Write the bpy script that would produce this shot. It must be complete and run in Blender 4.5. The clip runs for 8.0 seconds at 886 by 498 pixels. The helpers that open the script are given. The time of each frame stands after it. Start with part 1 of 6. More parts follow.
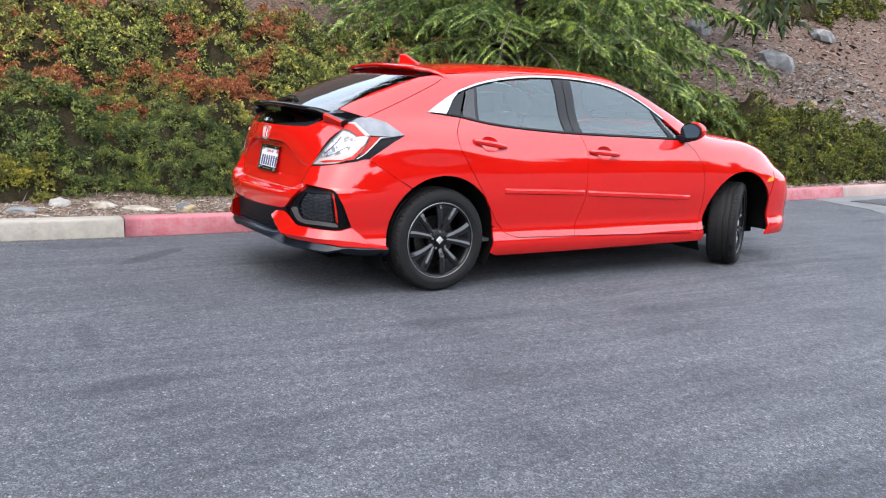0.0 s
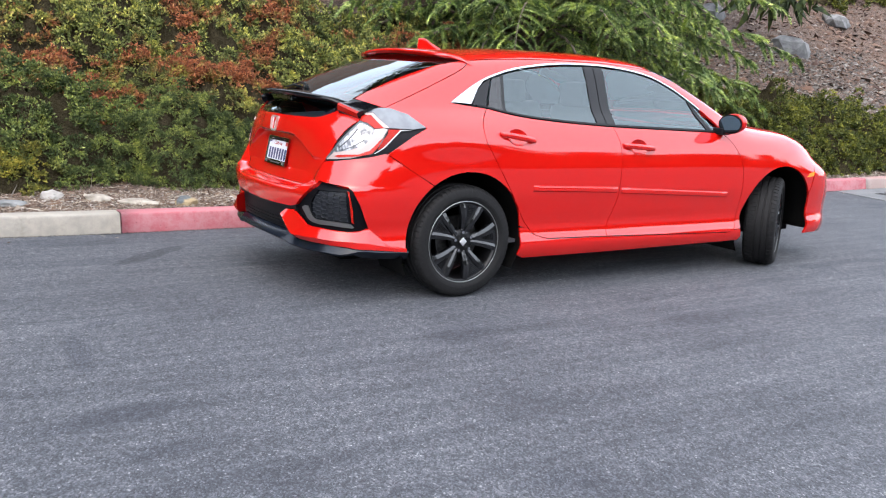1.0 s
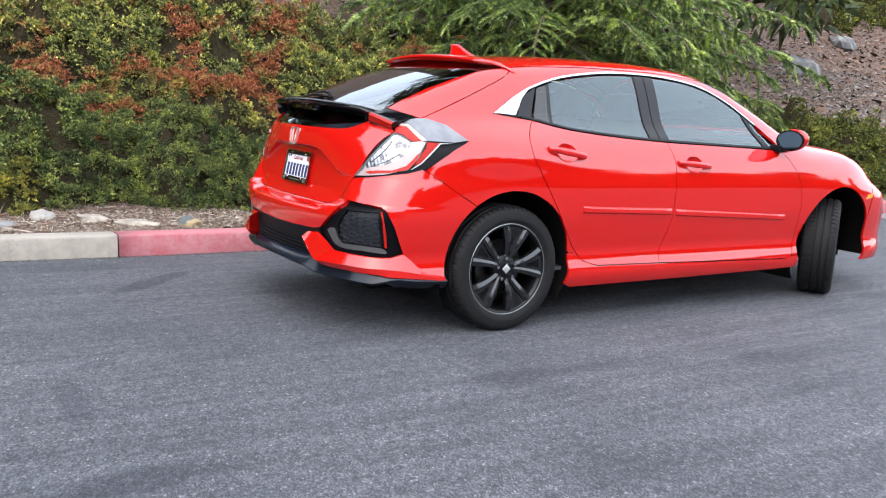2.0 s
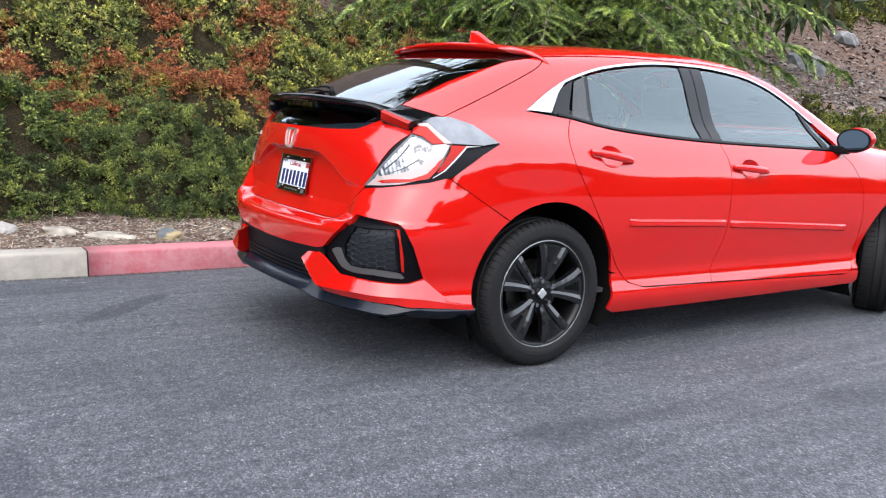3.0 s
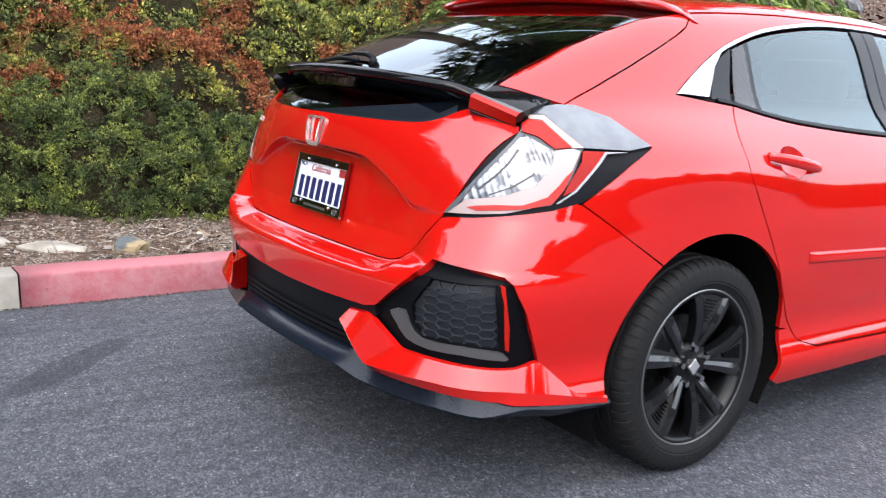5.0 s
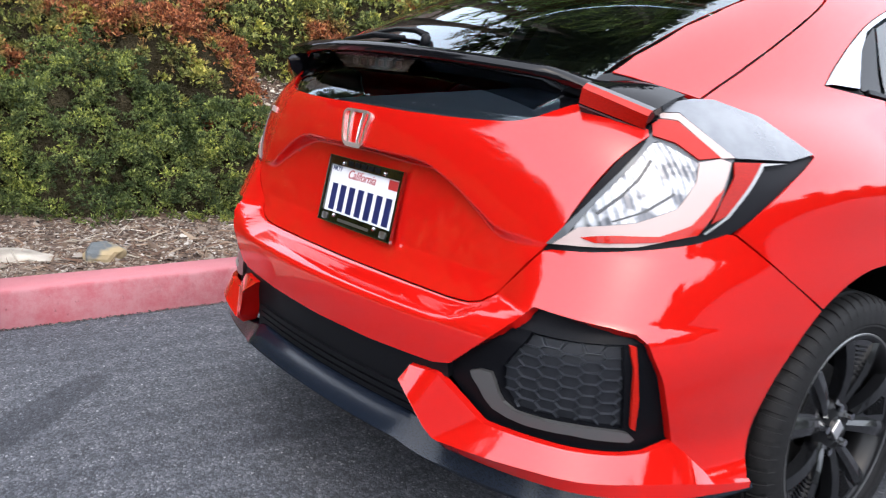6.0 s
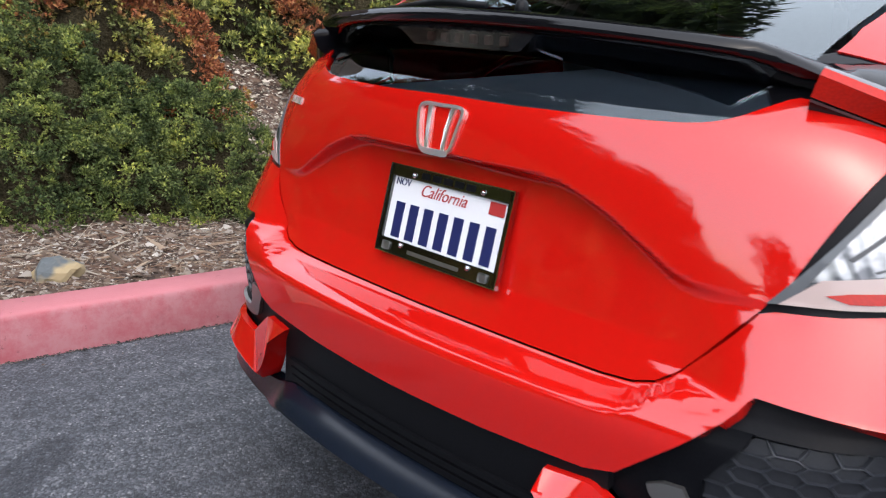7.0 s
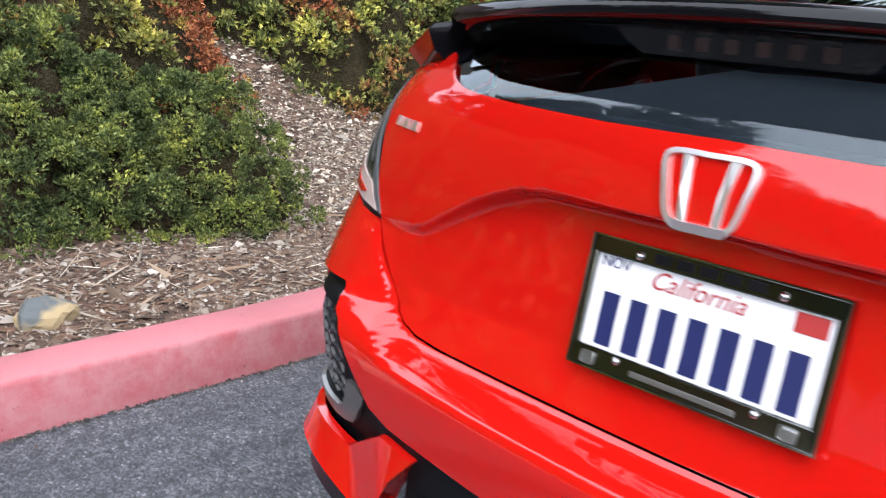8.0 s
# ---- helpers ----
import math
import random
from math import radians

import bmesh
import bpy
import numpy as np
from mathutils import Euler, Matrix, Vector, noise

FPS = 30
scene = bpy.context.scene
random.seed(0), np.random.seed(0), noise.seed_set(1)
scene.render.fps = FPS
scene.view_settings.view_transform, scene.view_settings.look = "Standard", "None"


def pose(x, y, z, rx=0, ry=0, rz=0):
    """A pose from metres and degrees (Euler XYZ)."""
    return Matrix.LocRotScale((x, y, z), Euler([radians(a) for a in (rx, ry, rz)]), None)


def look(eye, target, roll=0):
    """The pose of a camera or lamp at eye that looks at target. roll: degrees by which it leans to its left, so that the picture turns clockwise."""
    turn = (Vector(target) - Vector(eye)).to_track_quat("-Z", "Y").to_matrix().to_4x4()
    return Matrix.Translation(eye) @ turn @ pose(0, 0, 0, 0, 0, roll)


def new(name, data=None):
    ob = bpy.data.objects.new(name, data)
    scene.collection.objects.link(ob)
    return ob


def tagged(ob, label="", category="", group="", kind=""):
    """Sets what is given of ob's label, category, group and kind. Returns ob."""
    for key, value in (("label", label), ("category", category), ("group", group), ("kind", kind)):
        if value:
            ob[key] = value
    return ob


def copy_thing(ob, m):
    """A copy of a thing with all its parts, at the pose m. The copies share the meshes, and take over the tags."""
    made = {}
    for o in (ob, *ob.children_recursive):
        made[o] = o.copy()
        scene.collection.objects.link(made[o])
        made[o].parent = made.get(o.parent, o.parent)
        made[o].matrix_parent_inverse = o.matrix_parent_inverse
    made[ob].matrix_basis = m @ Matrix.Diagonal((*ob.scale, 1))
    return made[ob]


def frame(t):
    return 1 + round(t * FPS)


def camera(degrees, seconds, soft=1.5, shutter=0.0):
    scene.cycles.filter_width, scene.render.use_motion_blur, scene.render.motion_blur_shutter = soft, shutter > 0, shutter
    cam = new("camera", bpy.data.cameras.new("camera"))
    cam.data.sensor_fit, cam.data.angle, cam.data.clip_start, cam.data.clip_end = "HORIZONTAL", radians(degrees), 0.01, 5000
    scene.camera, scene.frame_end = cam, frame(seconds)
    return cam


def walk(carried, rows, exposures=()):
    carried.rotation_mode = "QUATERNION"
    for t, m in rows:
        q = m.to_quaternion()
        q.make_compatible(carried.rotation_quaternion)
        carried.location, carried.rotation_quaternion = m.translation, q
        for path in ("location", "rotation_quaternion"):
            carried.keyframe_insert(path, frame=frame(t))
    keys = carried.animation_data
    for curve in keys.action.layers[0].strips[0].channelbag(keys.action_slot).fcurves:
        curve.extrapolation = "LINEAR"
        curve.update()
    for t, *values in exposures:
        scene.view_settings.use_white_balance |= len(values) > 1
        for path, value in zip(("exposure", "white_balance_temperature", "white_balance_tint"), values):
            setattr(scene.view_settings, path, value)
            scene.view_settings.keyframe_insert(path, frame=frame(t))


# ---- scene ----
cam = camera(53.0, 8.0, soft=1.15, shutter=0.3)
PATH = [
    (0, (-2.86, -5.463, 1.207), (-1.815, -3.792, 0.866), 2.6),
    (0.5, (-2.851, -5.257, 1.218), (-1.819, -3.581, 0.863), 2.9),
    (1, (-2.747, -5.003, 1.225), (-1.701, -3.34, 0.85), 2.9),
    (1.5, (-2.707, -4.717, 1.173), (-1.655, -3.057, 0.803), 3.0),
    (1.7, (-2.71, -4.587, 1.138), (-1.653, -2.923, 0.804), 3.1),
    (2.8, (-2.487, -3.885, 1.136), (-1.397, -2.239, 0.814), 2.9),
    (3, (-2.453, -3.73, 1.112), (-1.357, -2.089, 0.788), 3.0),
    (3.5, (-2.381, -3.41, 1.136), (-1.248, -1.797, 0.796), 3.2),
    (4, (-2.242, -3.091, 1.123), (-1.097, -1.489, 0.767), 3.3),
    (4.5, (-2.157, -2.761, 1.124), (-1.0, -1.173, 0.752), 3.6),
    (4.7, (-2.13, -2.611, 1.128), (-0.971, -1.026, 0.744), 3.5),
    (5.8, (-1.946, -1.895, 1.121), (-0.752, -0.349, 0.695), 3.8),
    (6, (-1.941, -1.766, 1.115), (-0.721, -0.242, 0.68), 4.0),
    (6.5, (-1.898, -1.412, 1.112), (-0.644, 0.081, 0.666), 4.0),
    (7, (-1.824, -1.124, 1.084), (-0.504, 0.302, 0.612), 4.0),
    (7.5, (-1.736, -0.819, 1.1), (-0.391, 0.572, 0.594), 3.8),
    (8, (-1.671, -0.466, 1.098), (-0.302, 0.895, 0.574), 3.9),
]
EXPOSURES = [(0, 2.48), (4.7, 2.48), (5.8, 2.44), (6.5, 2.33), (7.0, 2.18), (7.5, 2.38), (8.0, 2.56)]
walk(cam, [(t, look(eye, target, roll)) for t, eye, target, roll in PATH], EXPOSURES)

# ---- sky and light ----
world = bpy.data.worlds.new("sky")
scene.world = world
world.use_nodes = True
wn = world.node_tree.nodes
sky = wn.new("ShaderNodeTexSky")
sky.sky_type, sky.sun_disc = "NISHITA", False
SUN_UP, SUN_TURN = radians(52), radians(222)
sky.sun_elevation, sky.sun_rotation = SUN_UP, SUN_TURN
sky.air_density, sky.dust_density, sky.ozone_density = 1.0, 3.0, 2.0
wn["Background"].inputs["Strength"].default_value = 0.15
# a thin, even veil of high cloud before the blue
veil = wn.new("ShaderNodeMix")
veil.data_type = "RGBA"
veil.inputs[0].default_value = 0.58
veil.inputs[7].default_value = (4.6, 4.75, 5.0, 1)
world.node_tree.links.new(sky.outputs[0], veil.inputs[6])
world.node_tree.links.new(veil.outputs[2], wn["Background"].inputs["Color"])
sun = new("sun", bpy.data.lights.new("sun", "SUN"))
sun.data.energy, sun.data.angle, sun.data.color = 0.3, radians(180), (1.0, 0.96, 0.9)
sun.matrix_world = look((0, 0, 0), (-math.sin(SUN_TURN) * math.cos(SUN_UP), -math.cos(SUN_TURN) * math.cos(SUN_UP), -math.sin(SUN_UP)))


# ---- materials ----
def material(name, colour=(0.5, 0.5, 0.5), rough=0.5, metal=0.0, coat=0.0, spec=0.5):
    m = bpy.data.materials.new(name)
    m.use_nodes = True
    b = m.node_tree.nodes["Principled BSDF"]
    b.inputs["Base Color"].default_value = (*colour, 1)
    b.inputs["Roughness"].default_value = rough
    b.inputs["Metallic"].default_value = metal
    b.inputs["Coat Weight"].default_value = coat
    b.inputs["Coat Roughness"].default_value = 0.03
    b.inputs["Specular IOR Level"].default_value = spec
    return m


def node(m, kind, **inputs):
    n = m.node_tree.nodes.new(kind)
    for key, value in inputs.items():
        n.inputs[key.replace("_", " ")].default_value = value
    return n


def link(m, a, b):
    m.node_tree.links.new(a, b)


def bsdf(m):
    return m.node_tree.nodes["Principled BSDF"]


def ramp(m, source, stops):
    r = m.node_tree.nodes.new("ShaderNodeValToRGB")
    while len(r.color_ramp.elements) < len(stops):
        r.color_ramp.elements.new(0.5)
    for e, (at, c) in zip(r.color_ramp.elements, stops):
        e.position, e.color = at, (*c, 1)
    link(m, source, r.inputs[0])
    return r.outputs[0]


def place(m, kind="Object"):
    return m.node_tree.nodes.new("ShaderNodeTexCoord").outputs[kind]


def noise_of(m, scale, detail=4.0, rough=0.55, source=None):
    n = node(m, "ShaderNodeTexNoise", Scale=scale, Detail=detail, Roughness=rough)
    link(m, source or place(m), n.inputs["Vector"])
    return n.outputs["Fac"]


def relief(m, source, strength, distance):
    b = node(m, "ShaderNodeBump", Strength=strength, Distance=distance)
    link(m, source, b.inputs["Height"])
    link(m, b.outputs[0], bsdf(m).inputs["Normal"])
    return b


def mixed(m, factor, a, b, kind="MIX"):
    n = m.node_tree.nodes.new("ShaderNodeMix")
    n.data_type, n.blend_type = "RGBA", kind
    for slot, value in ((0, factor), (6, a), (7, b)):
        if isinstance(value, (int, float)):
            n.inputs[slot].default_value = value
        elif isinstance(value, tuple):
            n.inputs[slot].default_value = (*value, 1)
        else:
            link(m, value, n.inputs[slot])
    return n.outputs[2]


def speckled(name, dark, light, scale, rough=0.8, bump=0.4, size=0.01, detail=5.0, coarse=0.0, **more):
    """Two tones in grains, with larger blotches and fine relief."""
    m = material(name, light, rough, **more)
    fine = noise_of(m, scale, detail)
    c = ramp(m, fine, [(0.35, dark), (0.65, light)])
    if coarse:
        blot = ramp(m, noise_of(m, coarse, 3.0), [(0.35, (0.72, 0.72, 0.72)), (0.65, (1.12, 1.12, 1.12))])
        c = mixed(m, 1.0, c, blot, "MULTIPLY")
    link(m, c, bsdf(m).inputs["Base Color"])
    relief(m, fine, bump, size)
    return m


def asphalt():
    m = material("asphalt", (0.1, 0.1, 0.1), 0.85)
    where = place(m)
    grit = node(m, "ShaderNodeTexVoronoi", Scale=170.0)
    link(m, where, grit.inputs["Vector"])
    stones = ramp(m, grit.outputs["Color"], [(0.20, (0.020, 0.023, 0.029)), (0.60, (0.053, 0.057, 0.068)), (0.86, (0.098, 0.104, 0.118)), (0.985, (0.235, 0.24, 0.25))])
    blot = ramp(m, noise_of(m, 0.9, 6.0, 0.6, where), [(0.30, (0.66, 0.67, 0.70)), (0.5, (0.98, 0.98, 0.98)), (0.72, (1.16, 1.15, 1.13))])
    c = mixed(m, 1.0, stones, blot, "MULTIPLY")
    worn = ramp(m, noise_of(m, 26.0, 5.0, 0.7, where), [(0.36, (0.62, 0.63, 0.66)), (0.5, (1.0, 1.0, 1.0)), (0.66, (1.42, 1.40, 1.36))])
    c = mixed(m, 1.0, c, worn, "MULTIPLY")
    # pale wheel scuffs swept round the turn
    sweep = node(m, "ShaderNodeMapping", Scale=(0.35, 6.0, 1.0), Rotation=(0, 0, -0.35))
    link(m, where, sweep.inputs["Vector"])
    scuff = ramp(m, noise_of(m, 1.6, 7.0, 0.65, sweep.outputs[0]), [(0.36, (0.78, 0.79, 0.82)), (0.5, (1.0, 1.0, 1.0)), (0.64, (1.22, 1.21, 1.20))])
    c = mixed(m, 1.0, c, scuff, "MULTIPLY")
    # old oily stains, drawn out along the lane
    stretch = node(m, "ShaderNodeMapping", Scale=(0.55, 1.5, 1.0), Rotation=(0, 0, 0.5))
    link(m, where, stretch.inputs["Vector"])
    oil = ramp(m, noise_of(m, 1.25, 2.5, 0.5, stretch.outputs[0]), [(0.60, (1, 1, 1)), (0.68, (0.60, 0.62, 0.67))])
    c = mixed(m, 1.0, c, oil, "MULTIPLY")
    # two old drips of tar
    ragged = node(m, "ShaderNodeTexNoise", Scale=5.5, Detail=7.0, Roughness=0.7)
    link(m, where, ragged.inputs["Vector"])
    for cx, cy, turn, long, wide, dark, edge in ((-1.34, 0.83, 0.72, 0.40, 0.080, 0.50, 0.10), (-2.11, -1.12, 1.5, 0.34, 0.07, 0.66, 0.26), (-1.95, -0.70, 0.6, 0.12, 0.06, 0.66, 0.26)):
        spot = node(m, "ShaderNodeMapping", Location=(cx, cy, 0), Rotation=(0, 0, turn), Scale=(long, wide, 1))
        spot.vector_type = "TEXTURE"
        link(m, where, spot.inputs["Vector"])
        far_off = m.node_tree.nodes.new("ShaderNodeVectorMath")
        far_off.operation = "LENGTH"
        link(m, spot.outputs[0], far_off.inputs[0])
        total = m.node_tree.nodes.new("ShaderNodeMath")
        link(m, far_off.outputs["Value"], total.inputs[0])
        link(m, ragged.outputs["Fac"], total.inputs[1])
        half = m.node_tree.nodes.new("ShaderNodeMath")
        half.operation = "MULTIPLY"
        half.inputs[1].default_value = 0.5
        link(m, total.outputs[0], half.inputs[0])
        c = mixed(m, 1.0, c, ramp(m, half.outputs[0], [(0.76 - edge, (dark, dark * 1.03, dark * 1.10)), (0.76, (1, 1, 1))]), "MULTIPLY")
    link(m, c, bsdf(m).inputs["Base Color"])
    hollow = ramp(m, grit.outputs["Distance"], [(0.0, (1, 1, 1)), (0.6, (0, 0, 0))])
    relief(m, hollow, 0.7, 0.004)
    return m


def painted_kerb(name, paint, worn, amount):
    m = material(name, paint, 0.75)
    where = place(m)
    fade = ramp(m, noise_of(m, 9.0, 9.0, 0.72, where), [(0.40 - amount, paint), (0.60 - amount, worn)])
    bare = ramp(m, noise_of(m, 3.1, 7.0, 0.7, where), [(0.34, tuple(0.8 * c ** 0.6 for c in paint)), (0.42, (1, 1, 1))])
    fade = mixed(m, 0.35, fade, mixed(m, 1.0, fade, bare, "MULTIPLY"))
    smear = ramp(m, noise_of(m, 1.6, 3.0, 0.5, where), [(0.35, (0.86, 0.84, 0.84)), (0.65, (1.08, 1.08, 1.08))])
    chips = ramp(m, noise_of(m, 28.0, 6.0, 0.75, where), [(0.30, (0.42, 0.38, 0.36)), (0.36, (1, 1, 1)), (0.66, (1, 1, 1)), (0.72, (1.25, 1.3, 1.3))])
    # up-facing faces take a paler mix: the top's stronger skylight, put into the paint
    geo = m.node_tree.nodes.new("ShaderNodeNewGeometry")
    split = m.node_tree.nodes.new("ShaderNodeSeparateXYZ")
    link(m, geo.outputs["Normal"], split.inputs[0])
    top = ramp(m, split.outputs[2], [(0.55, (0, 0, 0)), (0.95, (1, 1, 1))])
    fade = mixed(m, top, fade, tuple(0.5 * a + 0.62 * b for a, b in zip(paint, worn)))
    c = mixed(m, 1.0, mixed(m, 1.0, fade, smear, "MULTIPLY"), chips, "MULTIPLY")
    link(m, c, bsdf(m).inputs["Base Color"])
    relief(m, noise_of(m, 60.0, 6.0, 0.7, where), 0.35, 0.006)
    return m


def car_paint():
    m = material("red_car_paint", (0.39, 0.0042, 0.0026), 0.5, 0.0, 1.0, 0.0)
    flake = noise_of(m, 900.0, 1.0)
    link(m, ramp(m, flake, [(0.3, (0.375, 0.0046, 0.0030)), (0.7, (0.425, 0.0060, 0.0038))]), bsdf(m).inputs["Base Color"])
    # slight orange peel in the clear coat
    peel = node(m, "ShaderNodeBump", Strength=0.06, Distance=0.001)
    link(m, noise_of(m, 130.0, 2.0), peel.inputs["Height"])
    link(m, peel.outputs[0], bsdf(m).inputs["Coat Normal"])
    bsdf(m).inputs["Coat Roughness"].default_value = 0.012
    bsdf(m).inputs["Coat IOR"].default_value = 1.66
    return m


def lens(name, colour, rough=0.2, coat=0.35, fluted=0.0):
    """Coloured plastic with fine flutes behind a clear face."""
    m = material(name, colour, rough, 0.0, coat, 0.1)
    dark = tuple(0.8 * c for c in colour)
    w = node(m, "ShaderNodeTexVoronoi", Scale=260.0)
    link(m, place(m), w.inputs["Vector"])
    link(m, ramp(m, w.outputs["Distance"], [(0.1, colour), (0.7, dark)]), bsdf(m).inputs["Base Color"])
    return m


def faceted_chrome():
    """Lamp bowl: soft bright metal with shallow flutes."""
    m = material("light_bowl", (0.24, 0.243, 0.25), 0.3, 1.0)
    where = place(m)
    link(m, ramp(m, noise_of(m, 34.0, 2.0, 0.5, where), [(0.38, (0.09, 0.092, 0.10)), (0.5, (0.21, 0.212, 0.22)), (0.62, (0.30, 0.30, 0.30))]), bsdf(m).inputs["Base Color"])
    flutes = node(m, "ShaderNodeTexWave", Scale=30.0, Distortion=1.5)
    link(m, where, flutes.inputs["Vector"])
    relief(m, flutes.outputs["Fac"], 0.25, 0.004)
    return m


def glass(name, tint, gloss=1.5, shade=(1, 1, 1)):
    m = material(name)
    nt = m.node_tree
    nt.nodes.remove(bsdf(m))
    through_it = node(m, "ShaderNodeBsdfTransparent", Color=(*tint, 1))
    shine = node(m, "ShaderNodeBsdfGlossy", Color=(*shade, 1), Roughness=0.01)
    fres = node(m, "ShaderNodeFresnel", IOR=gloss)
    mix = nt.nodes.new("ShaderNodeMixShader")
    link(m, fres.outputs[0], mix.inputs[0])
    link(m, through_it.outputs[0], mix.inputs[1])
    link(m, shine.outputs[0], mix.inputs[2])
    link(m, mix.outputs[0], nt.nodes["Material Output"].inputs["Surface"])
    return m


PAINT = car_paint()
BLACK_TRIM = speckled("matte_black_plastic", (0.0028, 0.0030, 0.0040), (0.0052, 0.0055, 0.0070), 300.0, 0.45, 0.1, 0.001, spec=0.13)
LIP_BLACK = speckled("smooth_black_plastic", (0.004, 0.006, 0.011), (0.006, 0.009, 0.016), 300.0, 0.24, 0.05, 0.001, spec=0.30)
MESH_BLACK = material("black_mesh_plastic", (0.016, 0.018, 0.023), 0.35, 0.0, 0.0, 0.4)
MESH_PLATE = speckled("mesh_backing_plastic", (0.009, 0.010, 0.013), (0.014, 0.0155, 0.020), 300.0, 0.5, 0.1, 0.001, spec=0.25)
SURROUND = speckled("black_surround_plastic", (0.0024, 0.0026, 0.0036), (0.0044, 0.0047, 0.0062), 300.0, 0.4, 0.1, 0.001, spec=0.06)
GLOSS_BLACK = material("gloss_black", (0.003, 0.003, 0.004), 0.3, 0.0, 0.55, 0.0)
CABIN = speckled("grey_cabin_plastic", (0.035, 0.038, 0.044), (0.055, 0.058, 0.066), 200.0, 0.7, 0.2, 0.001)
DARK_INNER = material("dark_inner", (0.0035, 0.0035, 0.0035), 0.9, spec=0.1)
CHROME = material("chrome", (0.44, 0.45, 0.47), 0.08, 1.0)
SATIN = material("satin_silver", (0.27, 0.27, 0.265), 0.32, 0.9)
WINDOW = glass("tinted_window", (0.34, 0.41, 0.42), 1.85, (0.80, 0.93, 0.97))
REAR_WINDOW = glass("dark_rear_window", (0.22, 0.25, 0.28), 2.2, (0.88, 0.96, 1.0))
LOWER_WINDOW = glass("lower_rear_glass", (0.84, 0.90, 0.97), 1.7, (0.88, 0.96, 1.0))
SMOKED = glass("smoked_lens", (0.14, 0.14, 0.15), 1.6)
RED_LENS = lens("red_lens", (0.36, 0.010, 0.005))
DARK_RED_LENS = lens("dark_red_lens", (0.27, 0.009, 0.005), 0.2, 0.12)
WHITE_LENS = material("frosted_white_lens", (0.34, 0.265, 0.25), 0.4, 0.0, 0.4, 0.1)
GREY_LENS = material("clear_grey_lens", (0.075, 0.08, 0.088), 0.3, 0.0, 0.5, 0.1)
TOP_LENS = speckled("smoked_upper_lens", (0.050, 0.056, 0.068), (0.085, 0.092, 0.104), 14.0, 0.22, 0.02, 0.001, spec=0.5)
bsdf(TOP_LENS).inputs["Coat Weight"].default_value = 1.0
RIB_GREY = material("grey_lamp_rib", (0.045, 0.046, 0.050), 0.4, 0.0, 0.2, 0.2)
bsdf(TOP_LENS).inputs["Coat IOR"].default_value = 1.62
HOUSING = material("black_lamp_housing", (0.0025, 0.0025, 0.004), 0.5, 0.0, 0.0, 0.12)
EMBLEM = material("brushed_chrome", (0.93, 0.93, 0.92), 0.36, 1.0)
# dark blue metal: the dark car side a mirror would show, put into colour
MIRROR = material("darkened_mirror", (0.16, 0.19, 0.23), 0.03, 1.0)
AMBER = material("amber_lens", (0.8, 0.25, 0.02), 0.15, 0.0, 1.0)
REFLECTOR = faceted_chrome()
RUBBER = speckled("tyre_rubber", (0.0060, 0.0060, 0.0064), (0.0100, 0.0100, 0.0105), 90.0, 0.65, 0.12, 0.001, spec=0.16)
ALLOY = material("dark_grey_alloy", (0.0050, 0.0053, 0.0062), 0.20, 0.1, 0.5)
ALLOY_DARK = material("black_alloy", (0.0022, 0.0022, 0.0026), 0.4, 0.1, 0.15, 0.2)
BRAKE = speckled("brake_disc", (0.05, 0.048, 0.046), (0.10, 0.098, 0.095), 40.0, 0.4, 0.1, 0.001, metal=1.0)
PLATE_WHITE = material("plate_white", (0.60, 0.61, 0.64), 0.4)
PLATE_BLUE = material("plate_blue", (0.008, 0.013, 0.075), 0.4)
PLATE_RED = material("plate_red", (0.32, 0.025, 0.025), 0.4)
COVER = speckled("cover_cloth", (0.10, 0.125, 0.145), (0.14, 0.165, 0.185), 300.0, 0.9, 0.2, 0.001)
CLOTH = speckled("seat_cloth", (0.11, 0.116, 0.125), (0.17, 0.176, 0.19), 400.0, 0.9, 0.3, 0.002)


# ---- building helpers ----
def mesh_object(name, verts, faces, mat, parent=None, label="", normals=None, smooth=True, kind=""):
    me = bpy.data.meshes.new(name)
    me.from_pydata([tuple(v) for v in verts], [], [tuple(f) for f in faces])
    if mat:
        me.materials.append(mat)
    if smooth:
        me.polygons.foreach_set("use_smooth", np.ones(len(me.polygons), bool))
    if normals is not None:
        me.normals_split_custom_set_from_vertices([tuple(n) for n in normals])
    ob = new(name, me)
    if parent:
        ob.parent = parent
    return tagged(ob, label, kind=kind)


def part(name, bm, mat, parent, label="", smooth=False):
    me = bpy.data.meshes.new(name)
    bm.to_mesh(me)
    bm.free()
    if mat:
        me.materials.append(mat)
    if smooth:
        me.polygons.foreach_set("use_smooth", np.ones(len(me.polygons), bool))
    ob = new(name, me)
    ob.parent = parent
    return tagged(ob, label)


def thing(name, at, label, category, group="", turn=0.0):
    ob = new(name)
    ob.matrix_world = pose(*at, 0, 0, turn)
    return tagged(ob, label, category, group)


def box_into(bm, centre, size, turn=None, bevel=0.0, segments=2):
    m = Matrix.Translation(centre) @ (turn.to_4x4() if turn else Matrix()) @ Matrix.Diagonal((*size, 1))
    made = bmesh.ops.create_cube(bm, size=1.0, matrix=m)["verts"]
    if bevel:
        edges = list({e for v in made for e in v.link_edges})
        bmesh.ops.bevel(bm, geom=edges, offset=bevel, segments=segments, profile=0.6, affect="EDGES")


def box(centre, size, turn=None, bevel=0.0, segments=2):
    bm = bmesh.new()
    box_into(bm, centre, size, turn, bevel, segments)
    return bm


